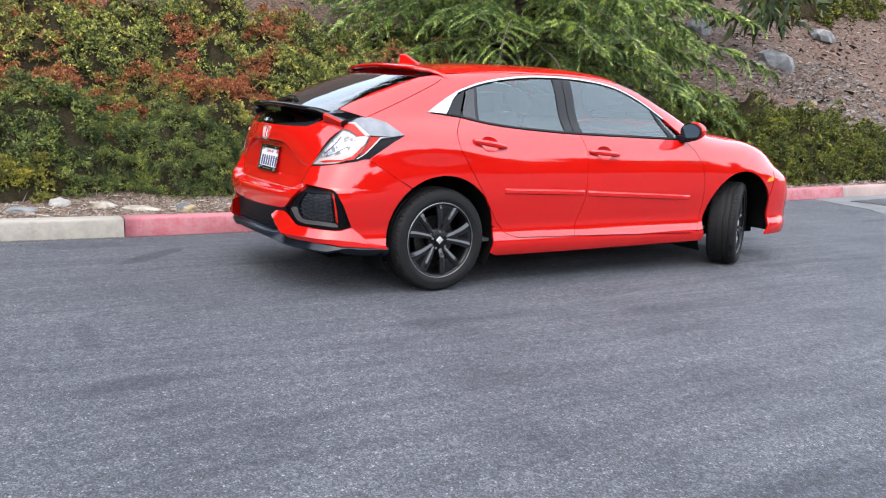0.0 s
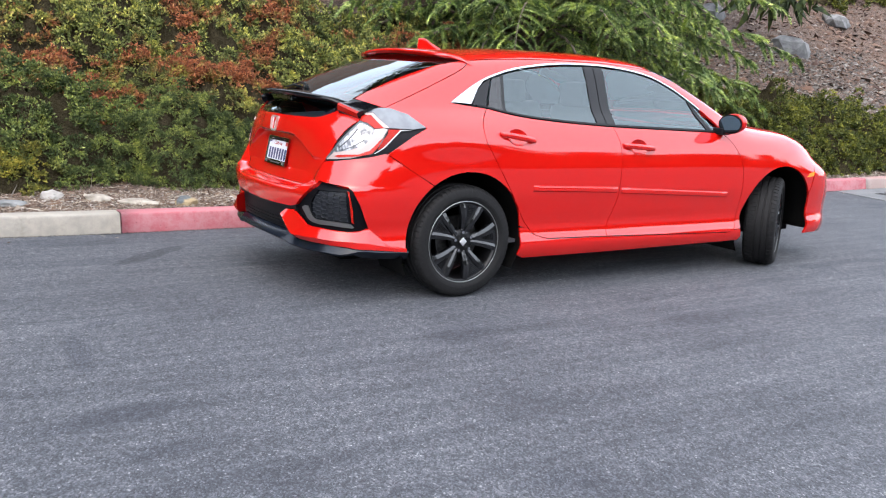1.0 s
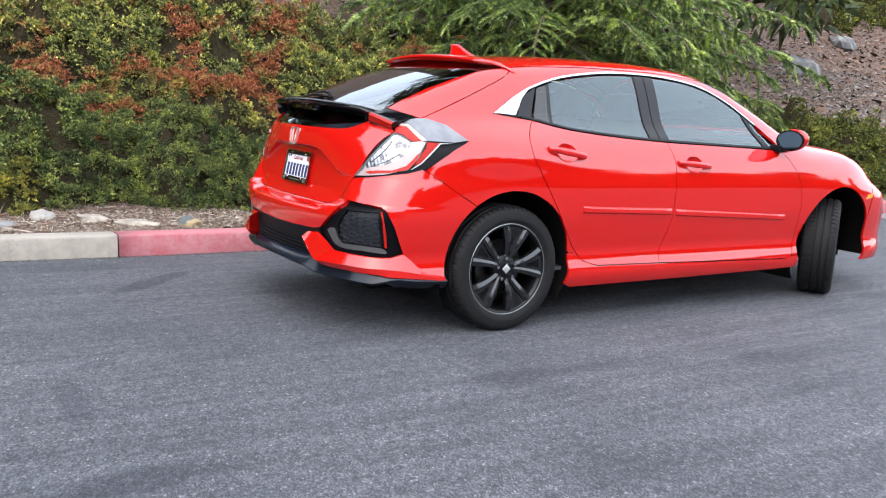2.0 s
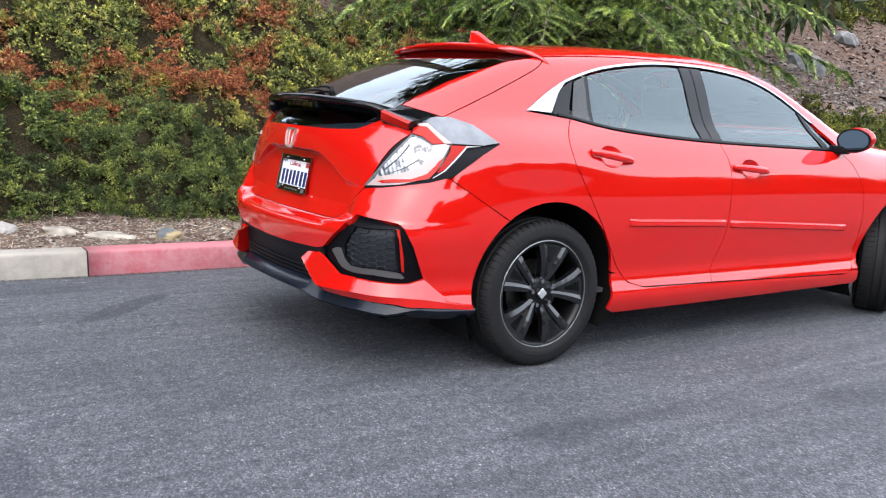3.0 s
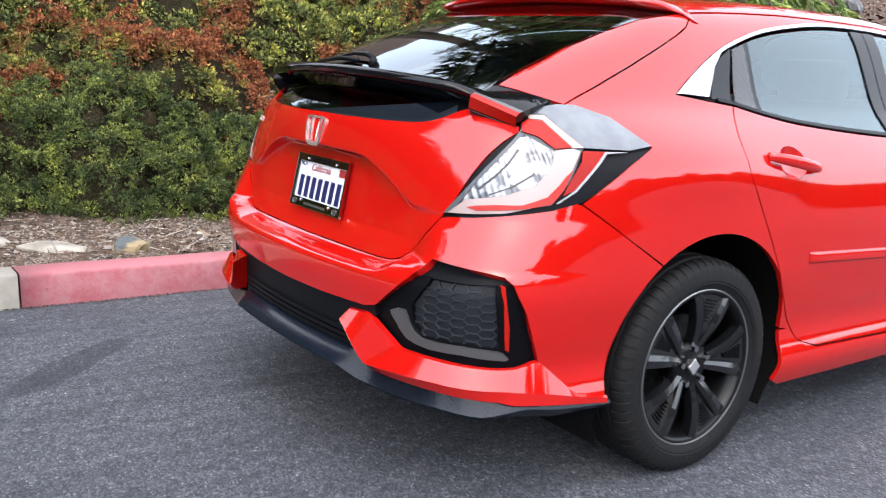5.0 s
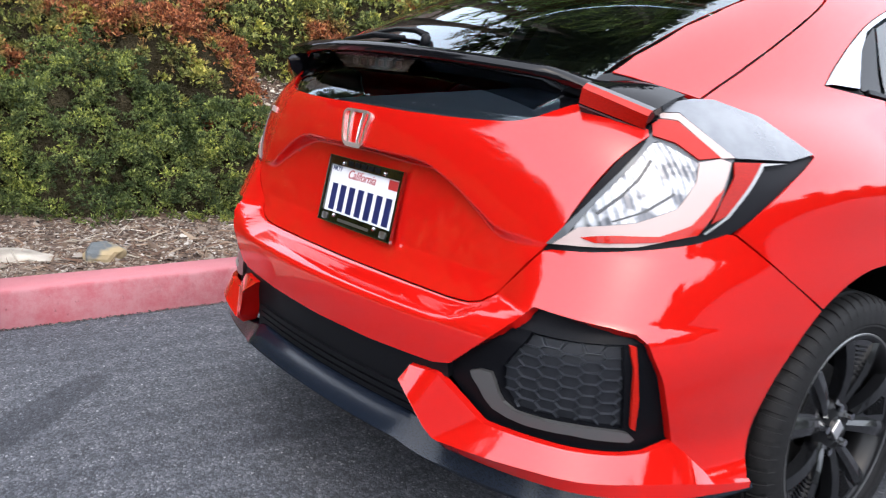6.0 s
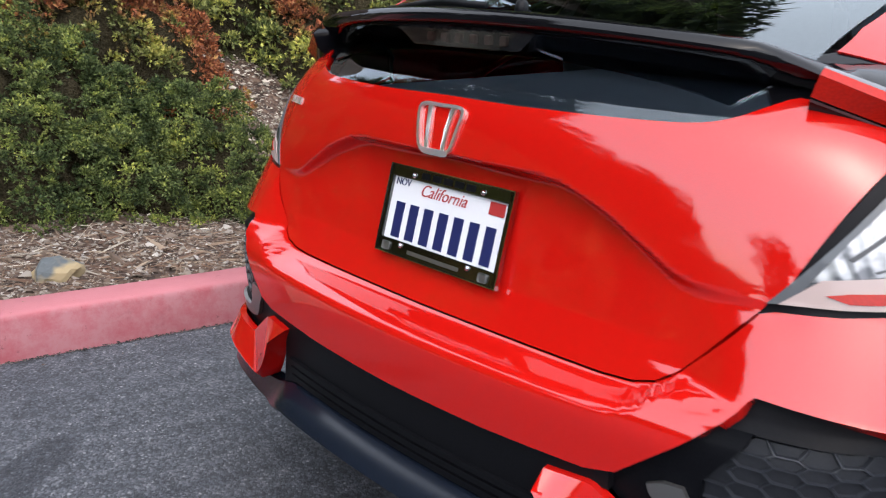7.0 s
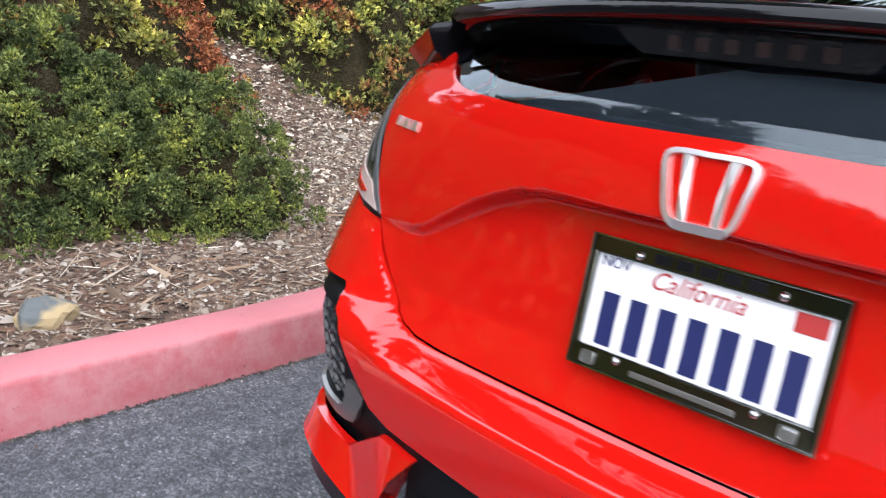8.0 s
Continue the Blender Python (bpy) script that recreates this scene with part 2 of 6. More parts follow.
def lathe(profile, steps=64, close=True):
    """Turns (radius, y) pairs about the y axis."""
    n = len(profile)
    a = np.arange(steps) / steps * 2 * np.pi
    v = [(r * math.cos(t), y, r * math.sin(t)) for t in a for r, y in profile]
    f = []
    for i in range(steps):
        j = (i + 1) % steps
        for k in range(n if close else n - 1):
            l = (k + 1) % n
            f.append((i * n + k, i * n + l, j * n + l, j * n + k))
    return v, f


def rod(points, radii, sides=8):
    """A round bar along points."""
    bm = bmesh.new()
    rings = []
    for i, p in enumerate(points):
        p = Vector(p)
        d = (Vector(points[min(i + 1, len(points) - 1)]) - Vector(points[max(i - 1, 0)])).normalized()
        a = d.orthogonal().normalized()
        b = d.cross(a)
        rings.append([bm.verts.new(p + (a * math.cos(2 * math.pi * k / sides) + b * math.sin(2 * math.pi * k / sides)) * radii[i]) for k in range(sides)])
    for p, q in zip(rings, rings[1:]):
        for k in range(sides):
            bm.faces.new((p[k], p[(k + 1) % sides], q[(k + 1) % sides], q[k]))
    bm.faces.new(rings[0][::-1])
    bm.faces.new(rings[-1])
    return bm


def inside(poly, u, v):
    hit, j = False, len(poly) - 1
    for i in range(len(poly)):
        (ui, vi), (uj, vj) = poly[i], poly[j]
        if (vi > v) != (vj > v) and u < (uj - ui) * (v - vi) / (vj - vi) + ui:
            hit = not hit
        j = i
    return hit


def shrunk(poly, by):
    """A polygon drawn in by a width (out, where it is negative)."""
    p = np.array(poly, float)
    area = sum(p[i][0] * p[i - 1][1] - p[i - 1][0] * p[i][1] for i in range(len(p)))
    sign = -1 if area > 0 else 1
    out = []
    for i in range(len(p)):
        a, b = p[i] - p[i - 1], p[(i + 1) % len(p)] - p[i]
        na = np.array((-a[1], a[0])) / (np.hypot(*a) + 1e-12) * sign
        nb = np.array((-b[1], b[0])) / (np.hypot(*b) + 1e-12) * sign
        m = na + nb
        out.append(tuple(p[i] + m * by / max(0.35, 0.5 * (m @ m))))
    return out


def smoothed(points, steps=5, closed=False):
    """A rounder line through points."""
    p = [np.array(q, float) for q in points]
    n, out = len(p), []
    for i in range(n if closed else n - 1):
        a, b, c, d = (p[(i - 1) % n], p[i], p[(i + 1) % n], p[(i + 2) % n]) if closed else (p[max(0, i - 1)], p[i], p[i + 1], p[min(n - 1, i + 2)])
        for k in range(steps):
            t = k / steps
            out.append(tuple(0.5 * (2 * b + (c - a) * t + (2 * a - 5 * b + 4 * c - d) * t * t + (3 * b - a - 3 * c + d) * t ** 3)))
    return out if closed else out + [tuple(p[-1])]


def on_side(uv):
    c = np.stack([uv[:, 0], 0 * uv[:, 0], uv[:, 1]], 1)
    return settle(c, c + (0, 1.0, 0))


def on_top(uv):
    c = np.stack([uv[:, 0], uv[:, 1], 0 * uv[:, 0] + 0.6], 1)
    return settle(c, c + (0, 0, 1.0))


def on_rear(uv):
    c = np.stack([0 * uv[:, 0] + 0.2, uv[:, 0], uv[:, 1]], 1)
    return settle(c, c + (-1.0, 0, 0))


def on_tail(uv):
    c = np.stack([0 * uv[:, 0], 0 * uv[:, 0], uv[:, 1]], 1)
    return settle(c, c + np.stack([-np.cos(uv[:, 0]), np.sin(uv[:, 0]), 0 * uv[:, 0]], 1))


def on_front(uv):
    c = np.stack([0 * uv[:, 0] + 2.5, 0 * uv[:, 0], uv[:, 1]], 1)
    return settle(c, c + np.stack([np.cos(uv[:, 0]), np.sin(uv[:, 0]), 0 * uv[:, 0]], 1))


def tail(*points):
    """Points (x, w, z) of the tail as angle and height."""
    return [(math.atan2(w, -x), z) for x, w, z in points]


def unit_of(v):
    return v / max(1e-9, float(np.linalg.norm(v)))


def patch(poly, project, step=0.02, holes=(), gap=0.0021, depth=0.014, lift=0.0, right=True):
    """A panel of the body: an outline in the flat, gridded, cut out, and laid on the surface, with its edges turned in."""
    poly = shrunk(poly, gap) if gap else list(poly)
    holes = [shrunk(h, -gap) if gap else list(h) for h in holes]
    lo, hi = np.min(poly, 0) - 0.0007, np.max(poly, 0) + 0.0011
    nu, nv = (max(2, int(math.ceil(d / step))) for d in hi - lo)
    bm = bmesh.new()
    gu, gv = np.linspace(lo[0], hi[0], nu + 1), np.linspace(lo[1], hi[1], nv + 1)
    grid = [[bm.verts.new((u, v, 0)) for v in gv] for u in gu]
    for i in range(nu):
        for j in range(nv):
            bm.faces.new((grid[i][j], grid[i + 1][j], grid[i + 1][j + 1], grid[i][j + 1]))
    for ring in [poly, *holes]:
        for i in range(len(ring)):
            (ua, va), (ub, vb) = ring[i - 1], ring[i]
            if math.hypot(ub - ua, vb - va) < 1e-7:
                continue
            u0, u1, v0, v1 = min(ua, ub) - 1e-5, max(ua, ub) + 1e-5, min(va, vb) - 1e-5, max(va, vb) + 1e-5
            near = []
            for f in bm.faces:
                us, vs = [v.co.x for v in f.verts], [v.co.y for v in f.verts]
                if max(us) > u0 and min(us) < u1 and max(vs) > v0 and min(vs) < v1:
                    near.append(f)
            geom = near + list({e for f in near for e in f.edges}) + list({v for f in near for v in f.verts})
            bmesh.ops.bisect_plane(bm, geom=geom, dist=1e-6, plane_co=(ua, va, 0), plane_no=(va - vb, ub - ua, 0))
    drop = []
    for f in bm.faces:
        c = f.calc_center_median()
        if not inside(poly, c.x, c.y) or any(inside(h, c.x, c.y) for h in holes):
            drop.append(f)
    bmesh.ops.delete(bm, geom=drop, context="FACES")
    bm.verts.index_update()
    uv = np.array([v.co[:2] for v in bm.verts])
    faces = [[v.index for v in f.verts] for f in bm.faces]
    rim = [(e.verts[0].index, e.verts[1].index) for e in bm.edges if len(e.link_faces) == 1]
    bm.free()
    p = project(uv)
    n = upright(p)
    p = p + n * lift
    flip = np.array((1, -1 if right else 1, 1))
    way = 0.0
    for f in faces[:: max(1, len(faces) // 60)]:
        way += sum(float(np.dot(np.cross(p[f[i]] - p[f[0]], p[f[i + 1]] - p[f[0]]), n[f[0]])) for i in range(1, len(f) - 1))
    turned = way < 0
    verts, norms = list(p), list(n)
    # the turned-in edge has corners of its own, with the edge's own normals
    if depth:
        for a, b in rim:
            k = len(verts)
            verts += [p[a], p[b], p[b] - n[b] * depth, p[a] - n[a] * depth]
            away = unit_of(np.cross(p[b] - p[a], n[a]))
            norms += [away] * 4
            faces.append([k, k + 1, k + 2, k + 3])
    verts, norms = np.array(verts) * flip, np.array(norms) * flip
    if turned != right:
        faces = [f[::-1] for f in faces]
    for f in faces[len(faces) - (len(rim) if depth else 0):]:
        if np.dot(np.cross(verts[f[1]] - verts[f[0]], verts[f[2]] - verts[f[0]]), norms[f[0]]) < 0:
            norms[f] = -norms[f]
    return verts, faces, norms


def panel(name, poly, project, mat, parent, both=False, label="", **more):
    """Lays a patch under a thing; both: on the left of the car too."""
    made = []
    for right in ((True, False) if both else (True,)):
        v, f, n = patch(poly, project, right=right, **more)
        made.append(mesh_object(name, v, f, mat, parent, label, n))
    return made


# ---- the car's outer surface ----
def curve(points):
    """A smooth line through (x, y) pairs."""
    px, py = np.array(points, float).T
    d = np.diff(py) / np.diff(px)
    s = np.empty_like(py)
    s[0], s[-1] = d[0], d[-1]
    w = np.diff(px)
    s[1:-1] = np.where(d[1:] * d[:-1] > 0, (w[1:] + w[:-1]) * 1.5 / ((w[1:] * 2 + w[:-1]) / np.where(d[:-1] == 0, 1e9, d[:-1]) / 2 + (w[1:] + w[:-1] * 2) / np.where(d[1:] == 0, 1e9, d[1:]) / 2 + 1e-12) / 1.0, 0)
    s[1:-1] = np.where(d[1:] * d[:-1] > 0, np.sign(d[1:]) * np.minimum(np.abs(s[1:-1]), 3 * np.minimum(np.abs(d[1:]), np.abs(d[:-1]))), 0)

    def at(x):
        x = np.clip(x, px[0], px[-1])
        i = np.clip(np.searchsorted(px, x) - 1, 0, len(px) - 2)
        h = px[i + 1] - px[i]
        t = (x - px[i]) / h
        return py[i] * (1 + 2 * t) * (1 - t) ** 2 + s[i] * h * t * (1 - t) ** 2 + py[i + 1] * t * t * (3 - 2 * t) + s[i + 1] * h * t * t * (t - 1)
    return at


REAR = curve([(0.10, -0.70), (0.20, -0.80), (0.28, -0.86), (0.42, -0.885), (0.50, -0.90), (0.57, -0.905), (0.595, -0.902), (0.618, -0.886), (0.636, -0.856), (0.652, -0.832), (0.70, -0.826), (0.84, -0.823), (0.97, -0.814), (1.06, -0.79), (1.20, -0.75)])
REAR_BOW = curve([(0.2, 0.10), (0.45, 0.10), (0.66, 0.105), (0.78, 0.13), (0.95, 0.18), (1.1, 0.225)])
def SOFT(t):
    t = np.clip(t, 0, 1)
    return t * t * (3 - 2 * t)


LIP = curve([(0, 0.885), (0.24, 0.879), (0.33, 0.852), (0.42, 0.806), (0.475, 0.778), (0.50, 0.773), (0.66, 0.768)])
GATE_LOW = [(0.0, 0.614), (0.385, 0.616), (0.440, 0.620), (0.474, 0.630), (0.502, 0.651), (0.532, 0.685), (0.588, 0.756)]
SHELF = curve([(w, z - 0.031) for w, z in GATE_LOW])
NOSE = curve([(0.10, 3.56), (0.25, 3.61), (0.50, 3.62), (0.65, 3.58), (0.80, 3.45), (1.0, 3.2)])
SIDE = curve([(0.10, 0.80), (0.18, 0.840), (0.24, 0.872), (0.285, 0.882), (0.315, 0.876), (0.35, 0.862), (0.39, 0.858), (0.48, 0.872), (0.60, 0.888), (0.72, 0.890), (0.82, 0.882), (0.90, 0.862), (0.95, 0.836), (1.0, 0.800), (1.08, 0.728), (1.24, 0.650), (1.33, 0.615), (1.45, 0.575)])
TAPER = curve([(0.2, 0.03), (0.6, 0.035), (0.9, 0.07), (1.1, 0.14), (1.4, 0.16)])
TOP = curve([(-0.95, 1.06), (-0.80, 1.095), (-0.70, 1.12), (-0.50, 1.20), (-0.20, 1.31), (0.05, 1.385), (0.35, 1.418), (0.75, 1.440), (1.15, 1.444), (1.5, 1.425), (1.75, 1.375), (2.05, 1.245), (2.40, 1.07), (2.6, 1.03), (2.9, 0.99), (3.2, 0.935), (3.45, 0.85), (3.6, 0.75)])
SHARP = 12.0
MID, FOOT = 1.2, 0.5


def shell(x, w, z):
    """Below 1 inside the body, 1 on its surface, above 1 outside; w is the distance from the middle plane."""
    w = np.abs(w)
    lip = LIP(w)
    # a scoop under the tailgate's lip: a flat lower face set behind the bowed upper one
    rear = REAR(z) + REAR_BOW(z) * (w / 0.8) ** 2
    face = -0.785 + (z - 0.762) * 0.15 - np.maximum(0, 0.685 - z) * 0.2 + 0.045 * (w / 0.8) ** 2
    rear = rear + np.maximum(0.005 * SOFT((0.66 - w) / 0.05), face - rear) * np.clip((lip - z) / 0.014 + 0.08, 0, 1) ** 0.7 * SOFT((z - SHELF(w)) / 0.032)
    # the bumper's shoulder below the lights leans back
    rear = rear - 0.034 * SOFT((w - 0.50) / 0.12) * np.clip((0.775 - z) / 0.12, 0, 1) * SOFT((z - 0.60) / 0.05)
    nose = NOSE(z) - (0.30 - 0.12 * SOFT((0.78 - z) / 0.12)) * (w / 0.8) ** 2.6
    a = np.where(x < MID, (x - MID) / (rear - MID), (x - MID) / (nose - MID))
    haunch = 0.034 * np.exp(-((x + 0.12) / 0.42) ** 2) * np.exp(-((z - 0.93) / 0.10) ** 2) + 0.003 * np.exp(-(x / 0.5) ** 2) * np.exp(-((z - 0.66) / 0.16) ** 2) + 0.012 * np.exp(-((x - 2.7) / 0.5) ** 2) * np.exp(-((z - 0.7) / 0.2) ** 2)
    side = SIDE(z) * (1 - TAPER(z) * (np.maximum(0, 0.35 - x) / 1.2) ** 2 - 0.06 * (np.maximum(0, x - 2.2) / 1.3) ** 2) + haunch
    b = w / side
    top = TOP(x) - (0.045 - 0.03 * np.exp(-((x - 3.0) / 0.5) ** 2)) * (w / 0.6) ** 2
    c = np.maximum(0, (z - FOOT) / (top - FOOT))
    return (np.maximum(a, 0) ** SHARP + b ** SHARP + c ** SHARP) ** (1 / SHARP)


def settle(c, s, over=1.6):
    """The points of the surface on the ways from c through s."""
    lo, hi = np.zeros(len(s)), np.full(len(s), over)
    for _ in range(44):
        mid = (lo + hi) / 2
        p = c + (s - c) * mid[:, None]
        inside = shell(*p.T) < 1
        lo, hi = np.where(inside, mid, lo), np.where(inside, hi, mid)
    return c + (s - c) * lo[:, None]


def upright(p, e=0.004):
    """The surface's outward normals at p."""
    p = np.asarray(p, float)
    g = np.stack([shell(*(p + d).T) - shell(*(p - d).T) for d in np.eye(3) * e], 1)
    return g / np.maximum(1e-9, np.linalg.norm(g, axis=1))[:, None]


# ---- road, kerb and bank ----
ASPHALT = asphalt()
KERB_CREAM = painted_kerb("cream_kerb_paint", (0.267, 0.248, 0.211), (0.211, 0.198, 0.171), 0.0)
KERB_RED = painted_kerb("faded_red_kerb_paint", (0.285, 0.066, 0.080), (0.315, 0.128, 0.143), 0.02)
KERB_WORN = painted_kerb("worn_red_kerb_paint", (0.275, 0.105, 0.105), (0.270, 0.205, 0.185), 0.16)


def soil():
    m = material("mulch_soil", (0.2, 0.15, 0.1), 0.95)
    where = place(m)
    v = node(m, "ShaderNodeTexVoronoi", Scale=34.0)
    link(m, where, v.inputs["Vector"])
    chips = ramp(m, v.outputs["Color"], [(0.15, (0.027, 0.017, 0.012)), (0.5, (0.066, 0.042, 0.030)), (0.85, (0.115, 0.086, 0.068))])
    tone = ramp(m, noise_of(m, 0.5, 5.0, 0.6, where), [(0.35, (1.0, 0.78, 0.62)), (0.6, (1.05, 1.02, 1.0))])
    link(m, mixed(m, 1.0, chips, tone, "MULTIPLY"), bsdf(m).inputs["Base Color"])
    relief(m, v.outputs["Distance"], 0.9, 0.02)
    return m


SOIL = soil()


def kerb_y(x):
    """Where the kerb's foot runs."""
    return 1.655 + 0.085 * max(0.0, x + 0.2) + 0.05 * max(0.0, -1.5 - x)


def bank_z(x, y):
    """The height of the planted bank behind the kerb."""
    d = y - kerb_y(x) - 0.17
    rise = 0.05 * d + 0.52 * max(0.0, d - 0.75) * (1 - math.exp(-max(0.0, d - 0.75) / 0.5)) - 0.02 * max(0.0, d - 9) ** 1.3
    # the crest levels off behind the shrubs, and climbs on only further along
    if d > 5.0:
        crest = 2.46 + 0.35 * (1 - math.exp((5.0 - d) / 0.7))
        rise += (crest - rise) * float(SOFT((17 - x) / 8))
    lumps = 0.05 * noise.noise((x * 0.9, y * 0.9, 0)) * min(1, d) + 0.3 * noise.noise((x * 0.13, y * 0.13, 4)) * min(1, max(0, d - 2) / 6)
    return 0.128 + rise + lumps


def sheet(name, xs, rows, height, mat, label, category):
    verts = [(x, y, height(x, y)) for x in xs for y in rows(x)]
    n = len(rows(xs[0]))
    faces = [(i * n + j, (i + 1) * n + j, (i + 1) * n + j + 1, i * n + j + 1) for i in range(len(xs) - 1) for j in range(n - 1)]
    return tagged(mesh_object(name, verts, faces, mat, kind="structure"), label, category)


far = [-900, -300, -120, -60, -40]
road_xs = far + [-30 + i * 1.0 for i in range(61)] + [-v for v in far[::-1]]
sheet("road", road_xs, lambda x: [-900, -300, -120, -60, -30, -15, -8, -4, -2, 0, 1, kerb_y(x) + 0.06], lambda x, y: 0.0, ASPHALT, "worn grey asphalt car park with dark oil stains", "road")
bank_xs = far + [-30 + i * 0.25 for i in range(241)] + [-v for v in far[::-1]]
steps = [0.0, 0.05, 0.12, 0.2, 0.3, 0.4, 0.5, 0.6, 0.7] + [0.8 + 0.2 * i for i in range(50)] + [11.5, 13, 16, 20, 30, 60, 150, 400, 900]
sheet("bank", bank_xs, lambda x: [kerb_y(x) + 0.15 + d for d in steps], bank_z, SOIL, "sloping bank of brown bark mulch and gravel", "ground")


def kerb(x0, x1, mat, label):
    """A kerb stone run with a sloped face, a rounded nose and end faces."""
    section = [(0.0, -0.08), (0.004, 0.02), (0.021, 0.128), (0.025, 0.139), (0.032, 0.146), (0.045, 0.149), (0.178, 0.150), (0.188, 0.142), (0.19, -0.08)]
    n = max(2, int((x1 - x0) / 0.15))
    verts, faces, k = [], [], len(section)
    for i in range(n + 1):
        x = x0 + (x1 - x0) * i / n
        for j, (d, z) in enumerate(section):
            w = 0.003 * noise.noise((x * 3, j * 0.7, 0))
            verts.append((x, kerb_y(x) + d + w, z + 0.003 * noise.noise((x * 2.2, j, 5))))
    for i in range(n):
        for j in range(k - 1):
            faces.append((i * k + j, (i + 1) * k + j, (i + 1) * k + j + 1, i * k + j + 1))
    faces += [tuple(range(k))[::-1], tuple(n * k + j for j in range(k))]
    ob = mesh_object("kerb", verts, faces, mat, kind="structure")
    return tagged(ob, label, "kerb", "kerb stones")


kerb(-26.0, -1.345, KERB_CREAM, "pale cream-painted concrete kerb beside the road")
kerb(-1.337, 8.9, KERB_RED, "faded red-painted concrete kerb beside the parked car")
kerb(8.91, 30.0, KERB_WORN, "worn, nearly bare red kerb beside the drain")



def gutter():
    """A concrete apron let into the road before the kerb, with an iron grate."""
    outline = [(7.55, 0.95), (7.78, 1.28), (8.10, kerb_y(8.1) - 0.01), (11.6, kerb_y(11.6) - 0.01), (11.6, 1.9), (9.6, 1.35), (8.2, 0.6)]
    bm = bmesh.new()
    top = [bm.verts.new((x, y, 0.006)) for x, y in outline]
    low = [bm.verts.new((x, y, -0.1)) for x, y in outline]
    bm.faces.new(top)
    for i in range(len(top)):
        bm.faces.new((top[i - 1], top[i], low[i], low[i - 1]))
    bmesh.ops.recalc_face_normals(bm, faces=bm.faces)
    me = bpy.data.meshes.new("gutter")
    bm.to_mesh(me)
    bm.free()
    me.materials.append(GUTTER)
    ob = tagged(new("gutter", me), "pale concrete gutter apron before the kerb", "gutter", kind="structure")
    grate = thing("drain_grate", (8.95, 1.80, 0.006), "rusty iron drain grate in the concrete gutter", "drain grate", turn=6)
    part("grate_frame", box((0, 0, 0.004), (0.98, 0.50, 0.008), bevel=0.003), IRON, grate)
    for i in range(14):
        part("bar", box((-0.44 + 0.0677 * i, 0, 0.011), (0.030, 0.44, 0.010), bevel=0.003), IRON, grate)


GUTTER = speckled("grey_gutter_concrete", (0.085, 0.088, 0.092), (0.135, 0.138, 0.142), 45.0, 0.85, 0.3, 0.004, coarse=2.0)
IRON = speckled("worn_iron", (0.035, 0.036, 0.040), (0.095, 0.095, 0.098), 50.0, 0.6, 0.4, 0.003, metal=0.4)
gutter()


# ---- the car ----
car = thing("car", (0, 0, 0), "glossy red five-door hatchback parked on the asphalt, front wheels turned", "car")
R_ARCH, F_ARCH = (0.0, 0.335, 0.388), (2.70, 0.335, 0.398)


def arc(arch, a0, a1, n=18):
    cx, cz, r = arch
    return [(cx + r * math.cos(radians(a0 + (a1 - a0) * i / n)), cz + r * math.sin(radians(a0 + (a1 - a0) * i / n))) for i in range(n + 1)]


def along_top(pairs):
    """(x, z) on the body above points (x, w)."""
    return [(float(q[0]), float(q[2])) for q in on_top(np.array(pairs, float))]


def mirrored(half):
    """A closed outline from its right half, from the middle out and back."""
    return half + [(-u, v) for u, v in half[::-1] if abs(u) > 1e-6]


# side: outlines in length and height
WIN_UP = smoothed([(-0.043, 1.097), (0.07, 1.165), (0.15, 1.208), (0.255, 1.254), (0.46, 1.312), (0.74, 1.352), (0.98, 1.365), (1.26, 1.360), (1.52, 1.328), (1.70, 1.268), (1.86, 1.180), (2.00, 1.078), (2.075, 0.985)], 3)
BELT = smoothed([(-0.043, 1.097), (0.09, 1.082), (0.19, 1.070), (0.32, 1.045), (0.47, 1.024), (0.76, 1.001), (1.09, 0.985), (1.50, 0.974), (1.90, 0.964), (2.075, 0.960)], 3)
DOOR_REAR = smoothed([(0.185, 1.072), (0.105, 0.985), (0.097, 0.90), (0.140, 0.83), (0.215, 0.715), (0.335, 0.535), (0.395, 0.445), (0.44, 0.395), (0.49, 0.345), (0.585, 0.317)], 4)
DOOR_B = smoothed([(1.058, 0.308), (1.064, 0.38), (1.098, 0.48), (1.122, 0.60), (1.122, 0.86), (1.092, 0.985)], 4)
DOOR_FRONT = smoothed([(2.176, 0.281), (2.235, 0.30), (2.258, 0.36), (2.266, 0.516), (2.243, 0.731), (2.16, 0.877), (2.065, 0.961)], 4)
ROOF_W = 0.548
RAIL = [(0.156, ROOF_W)] + [(0.3 + 0.15 * i, ROOF_W) for i in range(9)] + [(1.62, 0.552), (1.78, 0.578), (1.95, 0.612), (2.12, 0.65), (2.28, 0.69)]
GATE_SIDE = [(-0.449, 1.055), (-0.32, 1.108), (-0.183, 1.166), (0.048, 1.268), (0.10, 1.293), (0.135, 1.318), (0.150, 1.342)]
TAIL_EDGE = [(-0.503, 0.818), (-0.436, 0.865), (-0.357, 0.917), (-0.269, 0.960), (-0.345, 1.025), (-0.424, 1.051)]
BUMP_SEAM = [(-0.225, 0.648), (-0.355, 0.723)]

